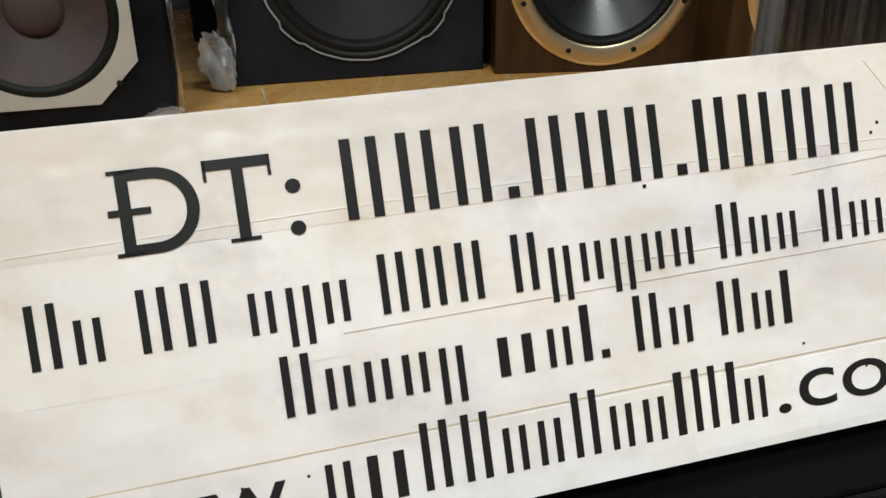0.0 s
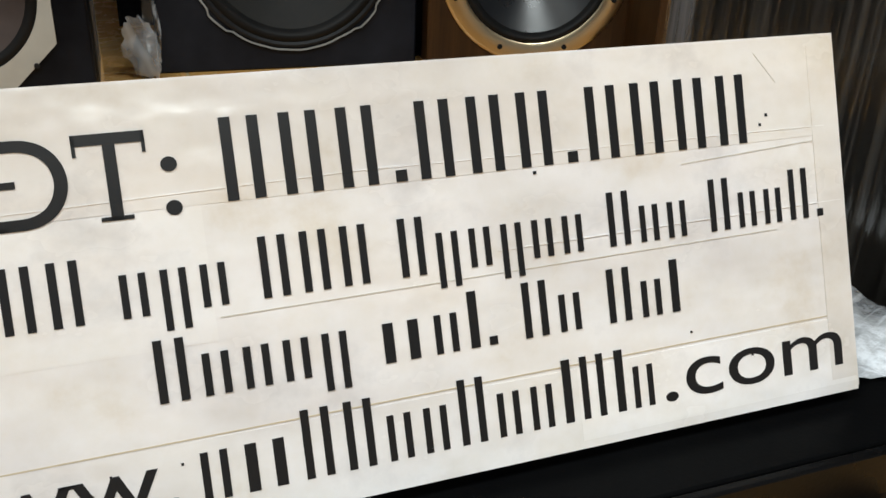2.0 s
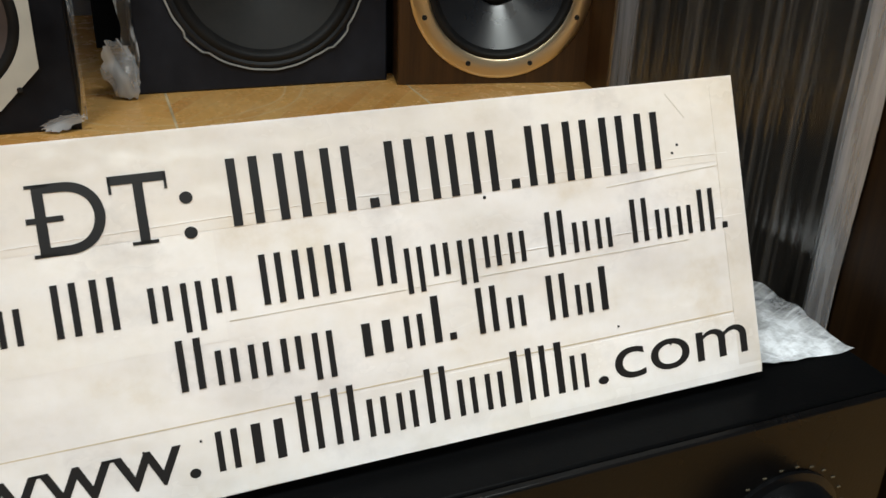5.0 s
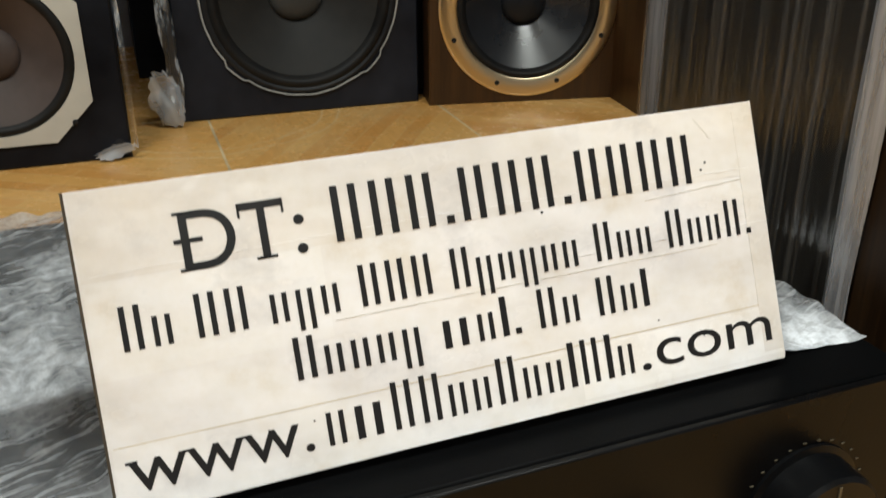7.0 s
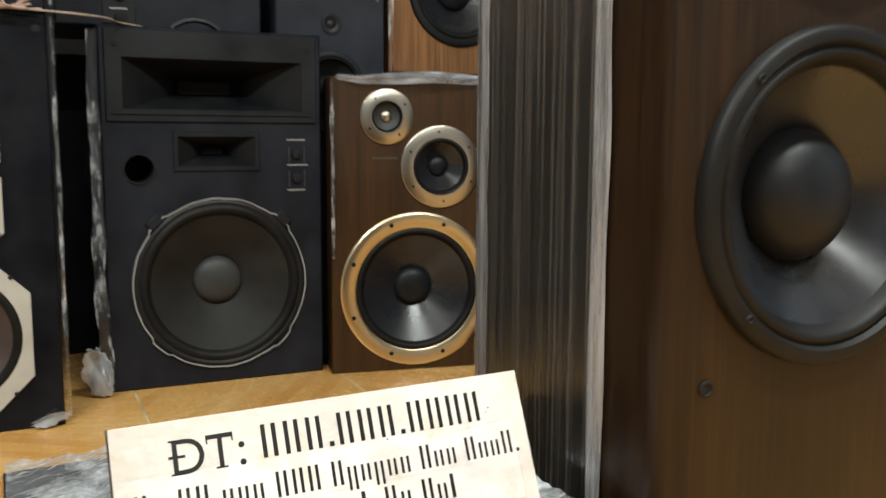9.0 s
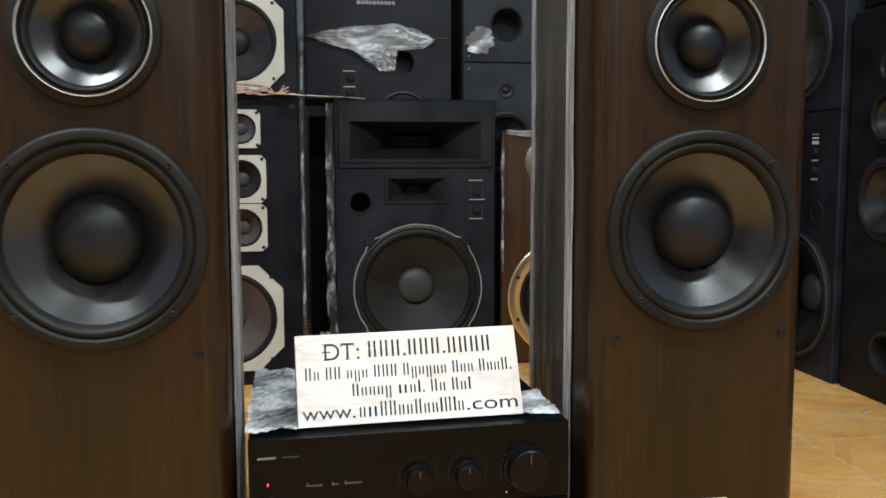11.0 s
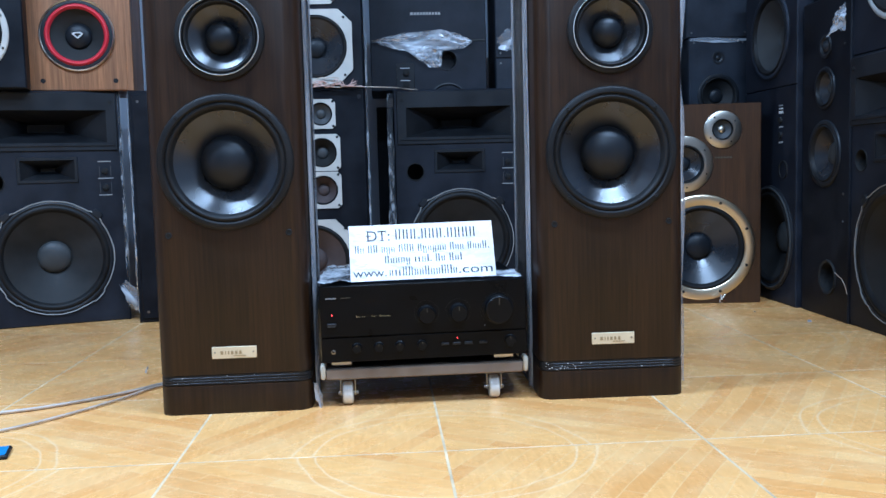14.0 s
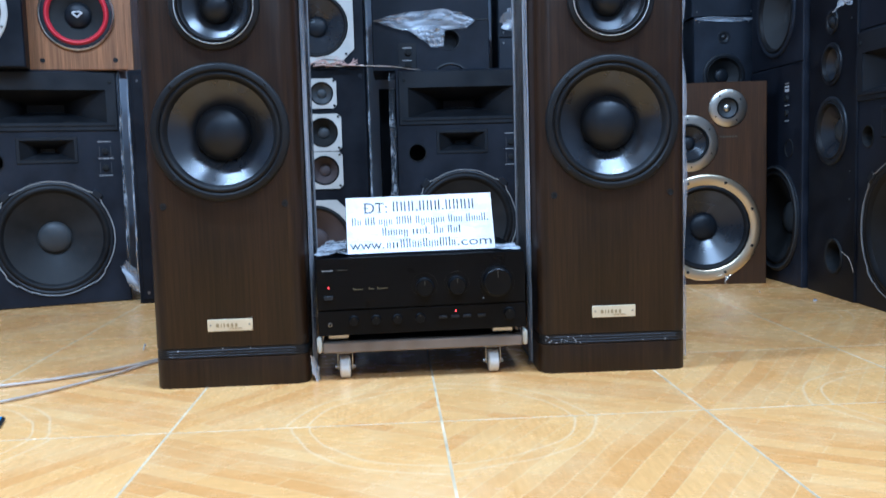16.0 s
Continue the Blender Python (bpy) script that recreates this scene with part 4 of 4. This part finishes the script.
def white_ring_speaker(m):
    t = thing("bass_speaker", "black speaker box with white-ringed woofer", "loudspeaker", m)
    part("cabinet", cabinet(0.4, 0.44, 0.3, [ring_xz(0.12, 0, 0.19)], 0.004, 0, 0, 0.05), BLACK_VINYL, t)
    part("inner_shadow", box(-0.18, 0.18, 0.06, 0.28, 0.02, 0.42), DARK, t, "black block for the shade inside the box")
    driver(t, "woofer", 0, 0.19, 0.155, PALE_PLATE, PAPER_CONE, CAP, 0.86, 0.32, 0.04, None, 0.008, "woofer with a pale frame", n_screws=8)


pa_speaker(pose(-1.83, 1.49, 0, 0, 0, 26), "black stage speaker at the end of the row")
white_ring_speaker(pose(-1.525, 1.56, 0.8535, 0, 0, 14))


def control_speaker(m, label):
    """The wide black speaker above the stage speaker: switch plate, round port, and a bright strip."""
    t = thing("stage_monitor", label, "loudspeaker", m)
    w, d = 0.465, 0.36
    holes = [ring_xz(0.038, 0.075, 0.118, 28)]
    part("cabinet", cabinet(w, 0.195, d, holes, 0.003, 0, 0, 0.06), BLACK_PAINT, t)
    part("upper_box", cabinet(w, 0.64, d, [ring_xz(0.15, -0.013, 0.587)], 0.003, 0, 0.197, 0.06), BLACK_PAINT, t)
    part("inner_shadow", box(-0.2, 0.2, 0.08, 0.34, 0.02, 0.8), DARK, t, "black block for the shade inside the box")
    part("port", lathe([(0.042, 0), (0.042, -0.003), (0.037, -0.003), (0.03, 0.06), (0, 0.06)], 0.075, 0.118, 28), BLACK_PLASTIC, t)
    sw = part("switch_plate", box(-0.132, -0.06, -0.003, 0, 0.006, 0.108, 0.001), BLACK_PLASTIC, t)
    for z in (0.022, 0.071):
        part("level_knob", lathe([(0.0135, -0.003), (0.013, -0.012), (0.011, -0.013), (0, -0.013)], -0.093, z, 18), DARK, sw)
        part("marking", box(-0.116, -0.078, -0.0042, -0.003, z + 0.0165, z + 0.019), WHITE_MARK, sw)
    ring = bmesh.new()
    rows = []
    for k in range(21):
        a = radians(46 + 88 * k / 20)
        rows.append([ring.verts.new((0.075 + r * math.cos(a), y, -0.057 + r * math.sin(a))) for r, y in ((0.085, 0.0), (0.085, -0.005), (0.079, -0.006), (0.074, 0.0))])
    for a, b in zip(rows, rows[1:]):
        for k in range(3):
            ring.faces.new((a[k], a[k + 1], b[k + 1], b[k]))
    part("tweeter_rim", ring, BLACK_PLASTIC, t)
    part("strip", box(-0.23, 0.23, -0.004, -0.0005, 0.193, 0.1985, 0.001), GREY_CAP, t, "thin grey strip")
    bars(t, "marking", -0.07, 0.298, [0.012] + [0.009] * 9, 0.01, 0.003, 0, GREY_MARK)
    driver(t, "woofer", -0.013, 0.587, 0.17, BLACK_PLASTIC, PAPER_CONE, CAP, 0.86, 0.3, 0.05, (0.87, 0.95, RED), 0.008, "woofer with a red ring")
    return t


control_speaker(pose(0.098, 2.0, 0.8535, 0, 0, 0), "wide black speaker with switches stacked on the stage speaker")


def bookshelf(m, label, w=0.29, h=0.36, woofer=True, port=False, mat=None):
    t = thing("bookshelf_speaker", label, "loudspeaker", m, "small black stacked speakers")
    holes = [ring_xz(0.075, 0, 0.115)] if woofer else []
    if port:
        holes = [ring_xz(0.05, 0, 0.125, 30)]
    part("cabinet", cabinet(w, h, 0.25, holes, 0.004, 0, 0, 0.05), mat or GREY_VINYL, t)
    part("inner_shadow", box(-w / 2 + 0.02, w / 2 - 0.02, 0.06, 0.23, 0.02, h - 0.02), DARK, t, "black block for the shade inside the box")
    if woofer:
        driver(t, "woofer", 0, 0.115, 0.09, BLACK_PLASTIC, PAPER_CONE, CAP, 0.84, 0.34, 0.03, None, 0.005)
        part("tweeter", lathe([(0.026, 0), (0.026, -0.003), (0.02, -0.004), (0.012, 0.0), (0.007, -0.004), (0, -0.006)], 0, 0.272, 28), BLACK_PLASTIC, t)
    if port:
        # Port tube in cavity black, its inner shade painted in.
        part("port", lathe([(0.055, 0), (0.055, -0.004), (0.049, -0.004), (0.045, 0.08), (0, 0.08)], 0, 0.125, 30), DARK, t)
    for sx in (-1, 1):
        for z in (0.02, h - 0.02):
            part("screw", lathe([(0.004, 0), (0.004, -0.002), (0, -0.002)], sx * (w / 2 - 0.02), z, 10), STEEL, t)
    return t


plain_cabinet(pose(0.515, 2.02, 0, 0, 0, 0), 0.3, 0.615, 0.3, "black speaker cabinet carrying smaller speakers")
def hidden_red(m):
    t = thing("bass_speaker", "black speaker box with red woofer, half hidden behind others", "loudspeaker", m)
    part("cabinet", cabinet(0.36, 0.82, 0.3, [ring_xz(0.1, 0, 0.51)], 0.004, 0, 0, 0.05), BLACK_VINYL, t)
    part("inner_shadow", box(-0.16, 0.16, 0.06, 0.28, 0.02, 0.8), DARK, t, "black block for the shade inside the box")
    driver(t, "woofer", 0, 0.51, 0.12, BLACK_PLASTIC, RED, RED, 0.86, 0.34, 0.03, None, 0.006, "woofer with a red cone")


hidden_red(pose(0.06, 2.42, 0, 0, 0, 0))
bookshelf(pose(0.515, 2.01, 0.616), "small black two-way speaker in a stack")
bookshelf(pose(0.515, 2.01, 0.977), "small black speaker with a round port on a stack", h=0.4, woofer=False, port=True)
plain_cabinet(pose(0.9, 2.24, 0, 0, 0, 0), 0.42, 0.775, 0.3, "black speaker cabinet carrying an orange-brown box")


def brown_box(m):
    t = thing("bass_speaker", "orange-brown speaker box with black woofer stacked at the back", "loudspeaker", m)
    part("cabinet", cabinet(0.42, 0.46, 0.3, [ring_xz(0.13, 0, 0.23)], 0.004, 0, 0, 0.05), OAK, t)
    part("inner_shadow", box(-0.19, 0.19, 0.06, 0.28, 0.02, 0.44), DARK, t, "black block for the shade inside the box")
    driver(t, "woofer", 0, 0.23, 0.155, BLACK_PLASTIC, CONE, CAP, 0.86, 0.34, 0.04, None, 0.01, "black woofer with a broad frame")


brown_box(pose(0.9, 2.05, 0.7765))
plain_cabinet(pose(1.325, 2.12, 0, 0, 0, 0), 0.32, 0.7, 0.3, "black speaker cabinet standing in the corner")
bookshelf(pose(1.325, 2.1, 0.701), "small charcoal two-way speaker behind the teak speaker", w=0.25, h=0.355)
# Stands in for a plain grey band along the top edge, not for film.
crumple("plastic_film", "pale wrinkled strip in place of a grey band on a small speaker", pose(1.325, 2.097, 1.044), 0.26, 0.024, 0.006, 20, 5, seed=3.7, ragged=0.1)
bookshelf(pose(1.325, 2.1, 1.057), "small charcoal speaker on top of another", w=0.27, h=0.3, woofer=False)


# ---- speakers along the side ----
def side_woofer(m):
    t = thing("stage_speaker", "black speaker with switch strip in the corner", "loudspeaker", m)
    w, h = 0.45, 0.803
    part("cabinet", cabinet(w, h, 0.4, [ring_xz(0.178, 0.01, 0.24)], 0.004, 0, 0, 0.06), BLACK_PAINT, t)
    part("inner_shadow", box(-0.2, 0.2, 0.08, 0.38, 0.02, h - 0.02), DARK, t, "black block for the shade inside the box")
    driver(t, "woofer", 0.01, 0.24, 0.2, BLACK_PLASTIC, PAPER_CONE, GREY_CAP, 0.88, 0.3, 0.06, (0.93, 0.97, GREY_CAP), 0.008)
    part("tweeter", lathe([(0.032, 0), (0.03, -0.008), (0.022, -0.02), (0.01, -0.026), (0, -0.027)], -0.12, 0.73, 28), GREY_CAP, t, "grey domed tweeter")
    # Same cavity black here, for the shade in the port.
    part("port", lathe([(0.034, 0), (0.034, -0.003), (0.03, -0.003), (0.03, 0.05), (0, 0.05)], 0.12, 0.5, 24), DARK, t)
    for z, tall, mat in ((0.598, 0.006, GREY_MARK), (0.655, 0.005, GREY_MARK), (0.706, 0.01, WHITE_MARK), (0.722, 0.005, WHITE_MARK), (0.734, 0.004, GREY_MARK)):
        part("marking", box(0.082, 0.116, -0.001, 0, z, z + tall), mat, t)
    for z in (0.618, 0.672):
        part("level_knob", lathe([(0.012, 0), (0.011, -0.008), (0, -0.008)], 0.1, z + 0.01, 16), DARK, t)
    return t


side_woofer(pose(1.375, 1.705, 0, 0, 0, -90))


def oval_woofer(m):
    t = thing("bass_speaker", "black speaker with large grey woofer stacked in the corner", "loudspeaker", m)
    part("cabinet", cabinet(0.45, 0.46, 0.38, [ring_xz(0.145, 0, 0.2)], 0.004, 0, 0, 0.06), BLACK_PAINT, t)
    part("inner_shadow", box(-0.2, 0.2, 0.08, 0.36, 0.02, 0.44), DARK, t, "black block for the shade inside the box")
    driver(t, "woofer", 0, 0.2, 0.165, GREY_VINYL, GREY_CAP, GREY_CAP, 0.9, 0.3, 0.05, None, 0.008, "woofer with a dusty grey cone", concave=True)


oval_woofer(pose(1.375, 1.705, 0.8035, 0, 0, -90))


def slim_tower(m):
    t = thing("tower_speaker", "slim black three-way tower along the side row", "loudspeaker", m)
    w, h = 0.335, 1.07
    holes = [ring_xz(0.058, 0, 0.77), ring_xz(0.096, 0, 0.552), ring_xz(0.05, 0.03, 0.137)]
    part("cabinet", cabinet(w, h, 0.38, holes, 0.004, 0, 0, 0.06), BLACK_VINYL, t)
    part("inner_shadow", box(-0.15, 0.15, 0.08, 0.36, 0.02, h - 0.02), DARK, t, "black block for the shade inside the box")
    driver(t, "midrange_driver", 0, 0.77, 0.07, BLACK_PLASTIC, CONE, GREY_CAP, 0.84, 0.34, 0.022, None, 0.006)
    driver(t, "woofer", 0, 0.552, 0.113, BLACK_PLASTIC, CONE, GREY_CAP, 0.85, 0.34, 0.034, None, 0.007)
    part("tweeter", lathe([(0.04, 0), (0.039, -0.005), (0.03, -0.006), (0.022, 0.001), (0.015, -0.006), (0.006, -0.011), (0, -0.012)], 0, 0.907, 30), BLACK_PLASTIC, t, "small domed tweeter")
    # Cavity black paints the shade down this port's tube.
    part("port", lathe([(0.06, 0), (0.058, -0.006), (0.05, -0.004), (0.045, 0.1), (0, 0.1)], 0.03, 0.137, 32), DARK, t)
    for z in (0.33, 0.42, 0.9):
        part("screw", lathe([(0.004, 0), (0.004, -0.002), (0, -0.002)], 0.13, z, 8), STEEL, t)


slim_tower(pose(1.385, 1.292, 0, 0, 0, -91))


def top_side(m):
    t = thing("bass_speaker", "black speaker with white-rimmed woofer on a stage speaker", "loudspeaker", m)
    part("cabinet", cabinet(0.5, 0.5, 0.38, [ring_xz(0.16, 0, 0.26)], 0.004, 0, 0, 0.06), BLACK_PAINT, t)
    part("inner_shadow", box(-0.2, 0.2, 0.08, 0.36, 0.02, 0.48), DARK, t, "black block for the shade inside the box")
    driver(t, "woofer", 0, 0.26, 0.185, RIM, PAPER_CONE, GREY_CAP, 0.9, 0.3, 0.05, None, 0.008)


top_side(pose(1.385, 0.88, 0.8535, 0, 0, -91))
plain_cabinet(pose(1.42, 1.292, 1.0705, 0, 0, -91), 0.335, 0.3, 0.34, "black speaker cabinet lying on the slim tower")
pa_speaker(pose(1.39, 0.345, 0, 0, 0, -91), "black stage speaker along the side wall", rim=True)


# ---- film, cables and litter ----
film_flap("torn crumpled clear film hanging on a black speaker", pose(0.075, 1.994, 1.047), [(-0.2, 0.004), (-0.09, 0.03), (0.075, 0.043), (0.15, 0.022), (0.197, -0.004)], [(-0.2, 0.0), (-0.13, -0.026), (-0.05, -0.047), (0.08, -0.039), (0.16, -0.034), (0.193, -0.012)], 0.012, 1.3)
film_flap("pointed flap of clear film hanging on a black speaker", pose(0.075, 1.99, 1.047), [(-0.06, -0.04), (0.01, -0.034), (0.078, -0.036)], [(-0.055, -0.046), (0.022, -0.104), (0.05, -0.107), (0.072, -0.1)], 0.012, 4.1, 18, 12)
crumple("plastic_film", "scrap of clear film caught on a small speaker", pose(0.42, 1.99, 1.04, 0, -15, 0), 0.1, 0.1, 0.02, 14, 12, seed=2.2)
crumple("plastic_film", "crumpled clear film at the speaker's foot", pose(-0.082, 1.955, 0.06, 0, 75, 0), 0.13, 0.075, 0.02, 16, 12, seed=6.2, ragged=0.2)
crumple("plastic_film", "crumpled clear film at the speaker's corner", pose(-1.045, 1.765, 0.08, 0, 60, 0), 0.16, 0.07, 0.02, 14, 10, seed=8.2)
film_flap("flap of clear film hanging on the side row", pose(1.372, 1.16, 0.965, 0, 0, -91), [(-0.03, 0.028), (0.0, 0.048), (0.035, 0.058)], [(-0.08, -0.035), (-0.02, -0.02), (0.035, -0.032)], 0.01, 5.5, 18, 12)
crumple("plastic_film", "clear film hanging over the teak speaker's top edge", pose(0.694, 1.8765, 0.749, 0, 0, -10.5), 0.42, 0.034, 0.01, 30, 6, seed=9.5, ragged=0.1)
crumple("plastic_film", "clear film folded over the teak speaker's top", pose(0.684, 1.87, 0.759, 90, 0, -10.5), 0.44, 0.08, 0.008, 24, 8, seed=7.5)


def film_strip(label, x, y, z0, z1, wide, seed, turn=0.0):
    """A wavy upright ribbon of film along a cabinet's edge."""
    bm = bmesh.new()
    rows = []
    n = 40
    for k in range(n + 1):
        z = z0 + (z1 - z0) * k / n
        half = wide * (0.55 + 0.6 * abs(noise.noise(Vector((z * 7, seed, 0)))))
        off = 0.35 * wide * noise.noise(Vector((z * 5, seed, 4)))
        rows.append([bm.verts.new((off + half * (j / 2 - 1), -0.004 - 0.008 * abs(noise.noise(Vector((z * 18, j * 0.9, seed)))), z)) for j in range(5)])
    for a, b in zip(rows, rows[1:]):
        for j in range(4):
            bm.faces.new((a[j], a[j + 1], b[j + 1], b[j]))
    ob = part("plastic_film", bm, FILM_STRIP, None)
    ob.matrix_basis = pose(x, y, 0, 0, 0, turn)
    return tagged(ob, label, "plastic film")


film_strip("strip of clear film along the stage speaker's edge", -0.064, 1.966, 0.02, 0.84, 0.02, 1.0)
film_strip("strip of clear film along the speaker's edge", -1.07, 1.785, 0.1, 0.845, 0.009, 2.0, 18)
film_strip("strip of clear film along the hifi speaker's edge", -0.152, 1.766, 0.02, 0.84, 0.006, 3.0)
film_strip("strip of clear film along the upper speaker's edge", -0.15, 1.766, 0.86, 1.5, 0.006, 4.0)
film_strip("strip of clear film along the stacked speaker's edge", 0.672, 2.0, 0.76, 1.37, 0.01, 5.0)
film_strip("strip of clear film along the teak speaker's edge", 0.482, 1.915, 0.3, 0.74, 0.006, 6.0, -10.5)
film_strip("strip of clear film along the black cabinet's edge", -1.008, 1.68, 0.05, 0.84, 0.006, 7.0)


def flat_film(name, label, x0, x1, y0, y1, z, rise, seed, cut=0.0):
    bm = bmesh.new()
    nx, ny = 44, 80
    rows = []
    for j in range(ny + 1):
        row = []
        for i in range(nx + 1):
            y = y0 + (y1 - y0) * j / ny
            x = x0 + (x1 - x0 - cut * max(0.0, 1 - (y - y0) / 0.07)) * i / nx
            hgt = rise * (0.12 + abs(noise.noise(Vector((x * 22, y * 8, seed)))) + 0.5 * abs(noise.noise(Vector((x * 50 - y * 40, y * 60 + x * 20, seed)))))
            row.append(bm.verts.new((x + 0.006 * noise.noise(Vector((y * 20, seed, 1))), y, z + hgt)))
        rows.append(row)
    for j in range(ny):
        for i in range(nx):
            bm.faces.new((rows[j][i], rows[j][i + 1], rows[j + 1][i + 1], rows[j + 1][i]))
    return tagged(part(name, bm, FILM_TOP, None), label, "plastic film")


flat_film("plastic_film", "wrinkled clear film lying on the amplifier's lid", -0.255, -0.15, 0.353, 0.738, 0.2795, 0.012, 1.0, 0.036)
flat_film("plastic_film", "wrinkled clear film lying on the amplifier's lid", 0.13, 0.212, 0.384, 0.52, 0.2795, 0.007, 3.0)


def cable(name, label, pts, r, mat=None):
    cu = bpy.data.curves.new(name, "CURVE")
    cu.dimensions, cu.bevel_depth, cu.bevel_resolution = "3D", r, 3
    s = cu.splines.new("BEZIER")
    s.bezier_points.add(len(pts) - 1)
    for bp, p in zip(s.bezier_points, pts):
        bp.co = p
        bp.handle_left_type = bp.handle_right_type = "AUTO"
    cu.materials.append(mat or CABLE)
    return tagged(new(name, cu), label, "cable")


cable("speaker_cable", "pale clear-jacketed speaker cable lying on the tiles", [(-0.61, 0.68, 0.005), (-0.68, 0.645, 0.005), (-0.725, 0.588, 0.005), (-0.815, 0.506, 0.005), (-0.974, 0.418, 0.005), (-1.3, 0.36, 0.005), (-1.7, 0.42, 0.005)], 0.004)
cable("speaker_cable", "pale clear-jacketed speaker cable lying on the tiles", [(-0.61, 0.665, 0.005), (-0.675, 0.625, 0.005), (-0.746, 0.495, 0.005), (-0.831, 0.366, 0.005), (-0.914, 0.271, 0.005), (-1.1, 0.14, 0.005), (-1.5, 0.05, 0.005)], 0.0032)
cable("speaker_cable", "short pale wire curling out between two speakers", [(1.372, 1.19, 0.16), (1.365, 1.15, 0.152), (1.36, 1.118, 0.143), (1.366, 1.11, 0.12), (1.372, 1.112, 0.1)], 0.0013)
cable("speaker_cable", "thin wire end on top of the stage speaker", [(-0.2, 1.75, 0.85), (-0.12, 1.74, 0.846), (-0.05, 1.8, 0.848), (0.0, 1.95, 0.856), (0.05, 2.0, 0.856)], 0.002)
cable("speaker_cable", "coiled thin wire between stacked speakers", [(-0.33, 1.75, 0.853), (-0.28, 1.73, 0.86), (-0.25, 1.74, 0.875), (-0.29, 1.75, 0.885), (-0.34, 1.75, 0.87), (-0.3, 1.74, 0.853), (-0.22, 1.745, 0.853), (-0.19, 1.75, 0.87)], 0.002)


for k in range(5):
    bend = random.Random(20 + k)
    cable("speaker_cable", "thin pinkish wire bundled between stacked speakers", [(-0.36 + 0.035 * i + bend.uniform(-0.02, 0.02), 1.745 + bend.uniform(-0.012, 0.012), 0.851 + bend.uniform(0, 0.026) * (i % 2)) for i in range(6)], 0.0018, PINK_WIRE)


def phone():
    t = thing("phone", "dark phone with a lit blue screen on the tiles", "phone", pose(-0.875, 0.096, 0, 0, 0, 14))
    part("body", box(-0.07, 0.035, -0.035, 0.035, 0.0, 0.009, 0.003), BLACK_PLASTIC, t)
    part("screen", box(-0.064, 0.03, -0.031, 0.031, 0.009, 0.0094), SCREEN, t, "glowing blue screen")


SCREEN = material("lit_screen", (0.05, 0.2, 0.4), 0.15)
bsdf(SCREEN).inputs["Emission Color"].default_value, bsdf(SCREEN).inputs["Emission Strength"].default_value = (0.1, 0.3, 0.8, 1), 0.12
phone()


def scrap(x, y, s, seed):
    crumple("litter", "small crumpled scrap of clear film on the tiles", pose(x, y, s * 0.5, 20, 0, seed * 40), s * 1.6, s, s * 0.5, 8, 6, seed)


scrap(1.13, 1.61, 0.05, 2.0)
scrap(-0.765, 0.8, 0.024, 3.0)
scrap(1.29, 1.19, 0.012, 5.0)
scrap(1.2, 1.42, 0.01, 7.0)
crumple("plastic_film", "crumpled clear film at the hifi speaker's foot", pose(-0.19, 1.758, 0.022, 0, -15, 0), 0.08, 0.03, 0.01, 12, 8, seed=11.0)
crumple("plastic_film", "loose tail of clear film at the tower's foot", pose(-0.262, 0.36, 0.03, 0, 75, 0), 0.07, 0.02, 0.006, 10, 6, seed=12.0)
crumple("plastic_film", "torn clear film bunched beside the tower", pose(0.578, 0.5, 0.5, 0, 90, -80), 0.2, 0.03, 0.012, 14, 6, seed=14.0)


# ---- floor tiles ----
def floor():
    t = part("floor", box(-3.5, 2.45, -4.0, 2.85, -0.12, -0.0003), GROUT, None, kind="structure")
    me = None
    s, gap = 0.5, 0.0046
    for i in range(-7, 5):
        for j in range(-8, 6):
            if me is None:
                ob = part("tile", box((gap - s) / 2, (s - gap) / 2, (gap - s) / 2, (s - gap) / 2, -0.01, 0.0, 0.0005), TILE, t)
                me = ob.data
            else:
                ob = new("tile", me)
                ob.parent = t
            ob.matrix_basis = pose((i + 0.5) * s, (j + 0.5) * s, 0, 0, 0, (0, 90, 270, 180)[i % 2 + 2 * (j % 2)])


floor()
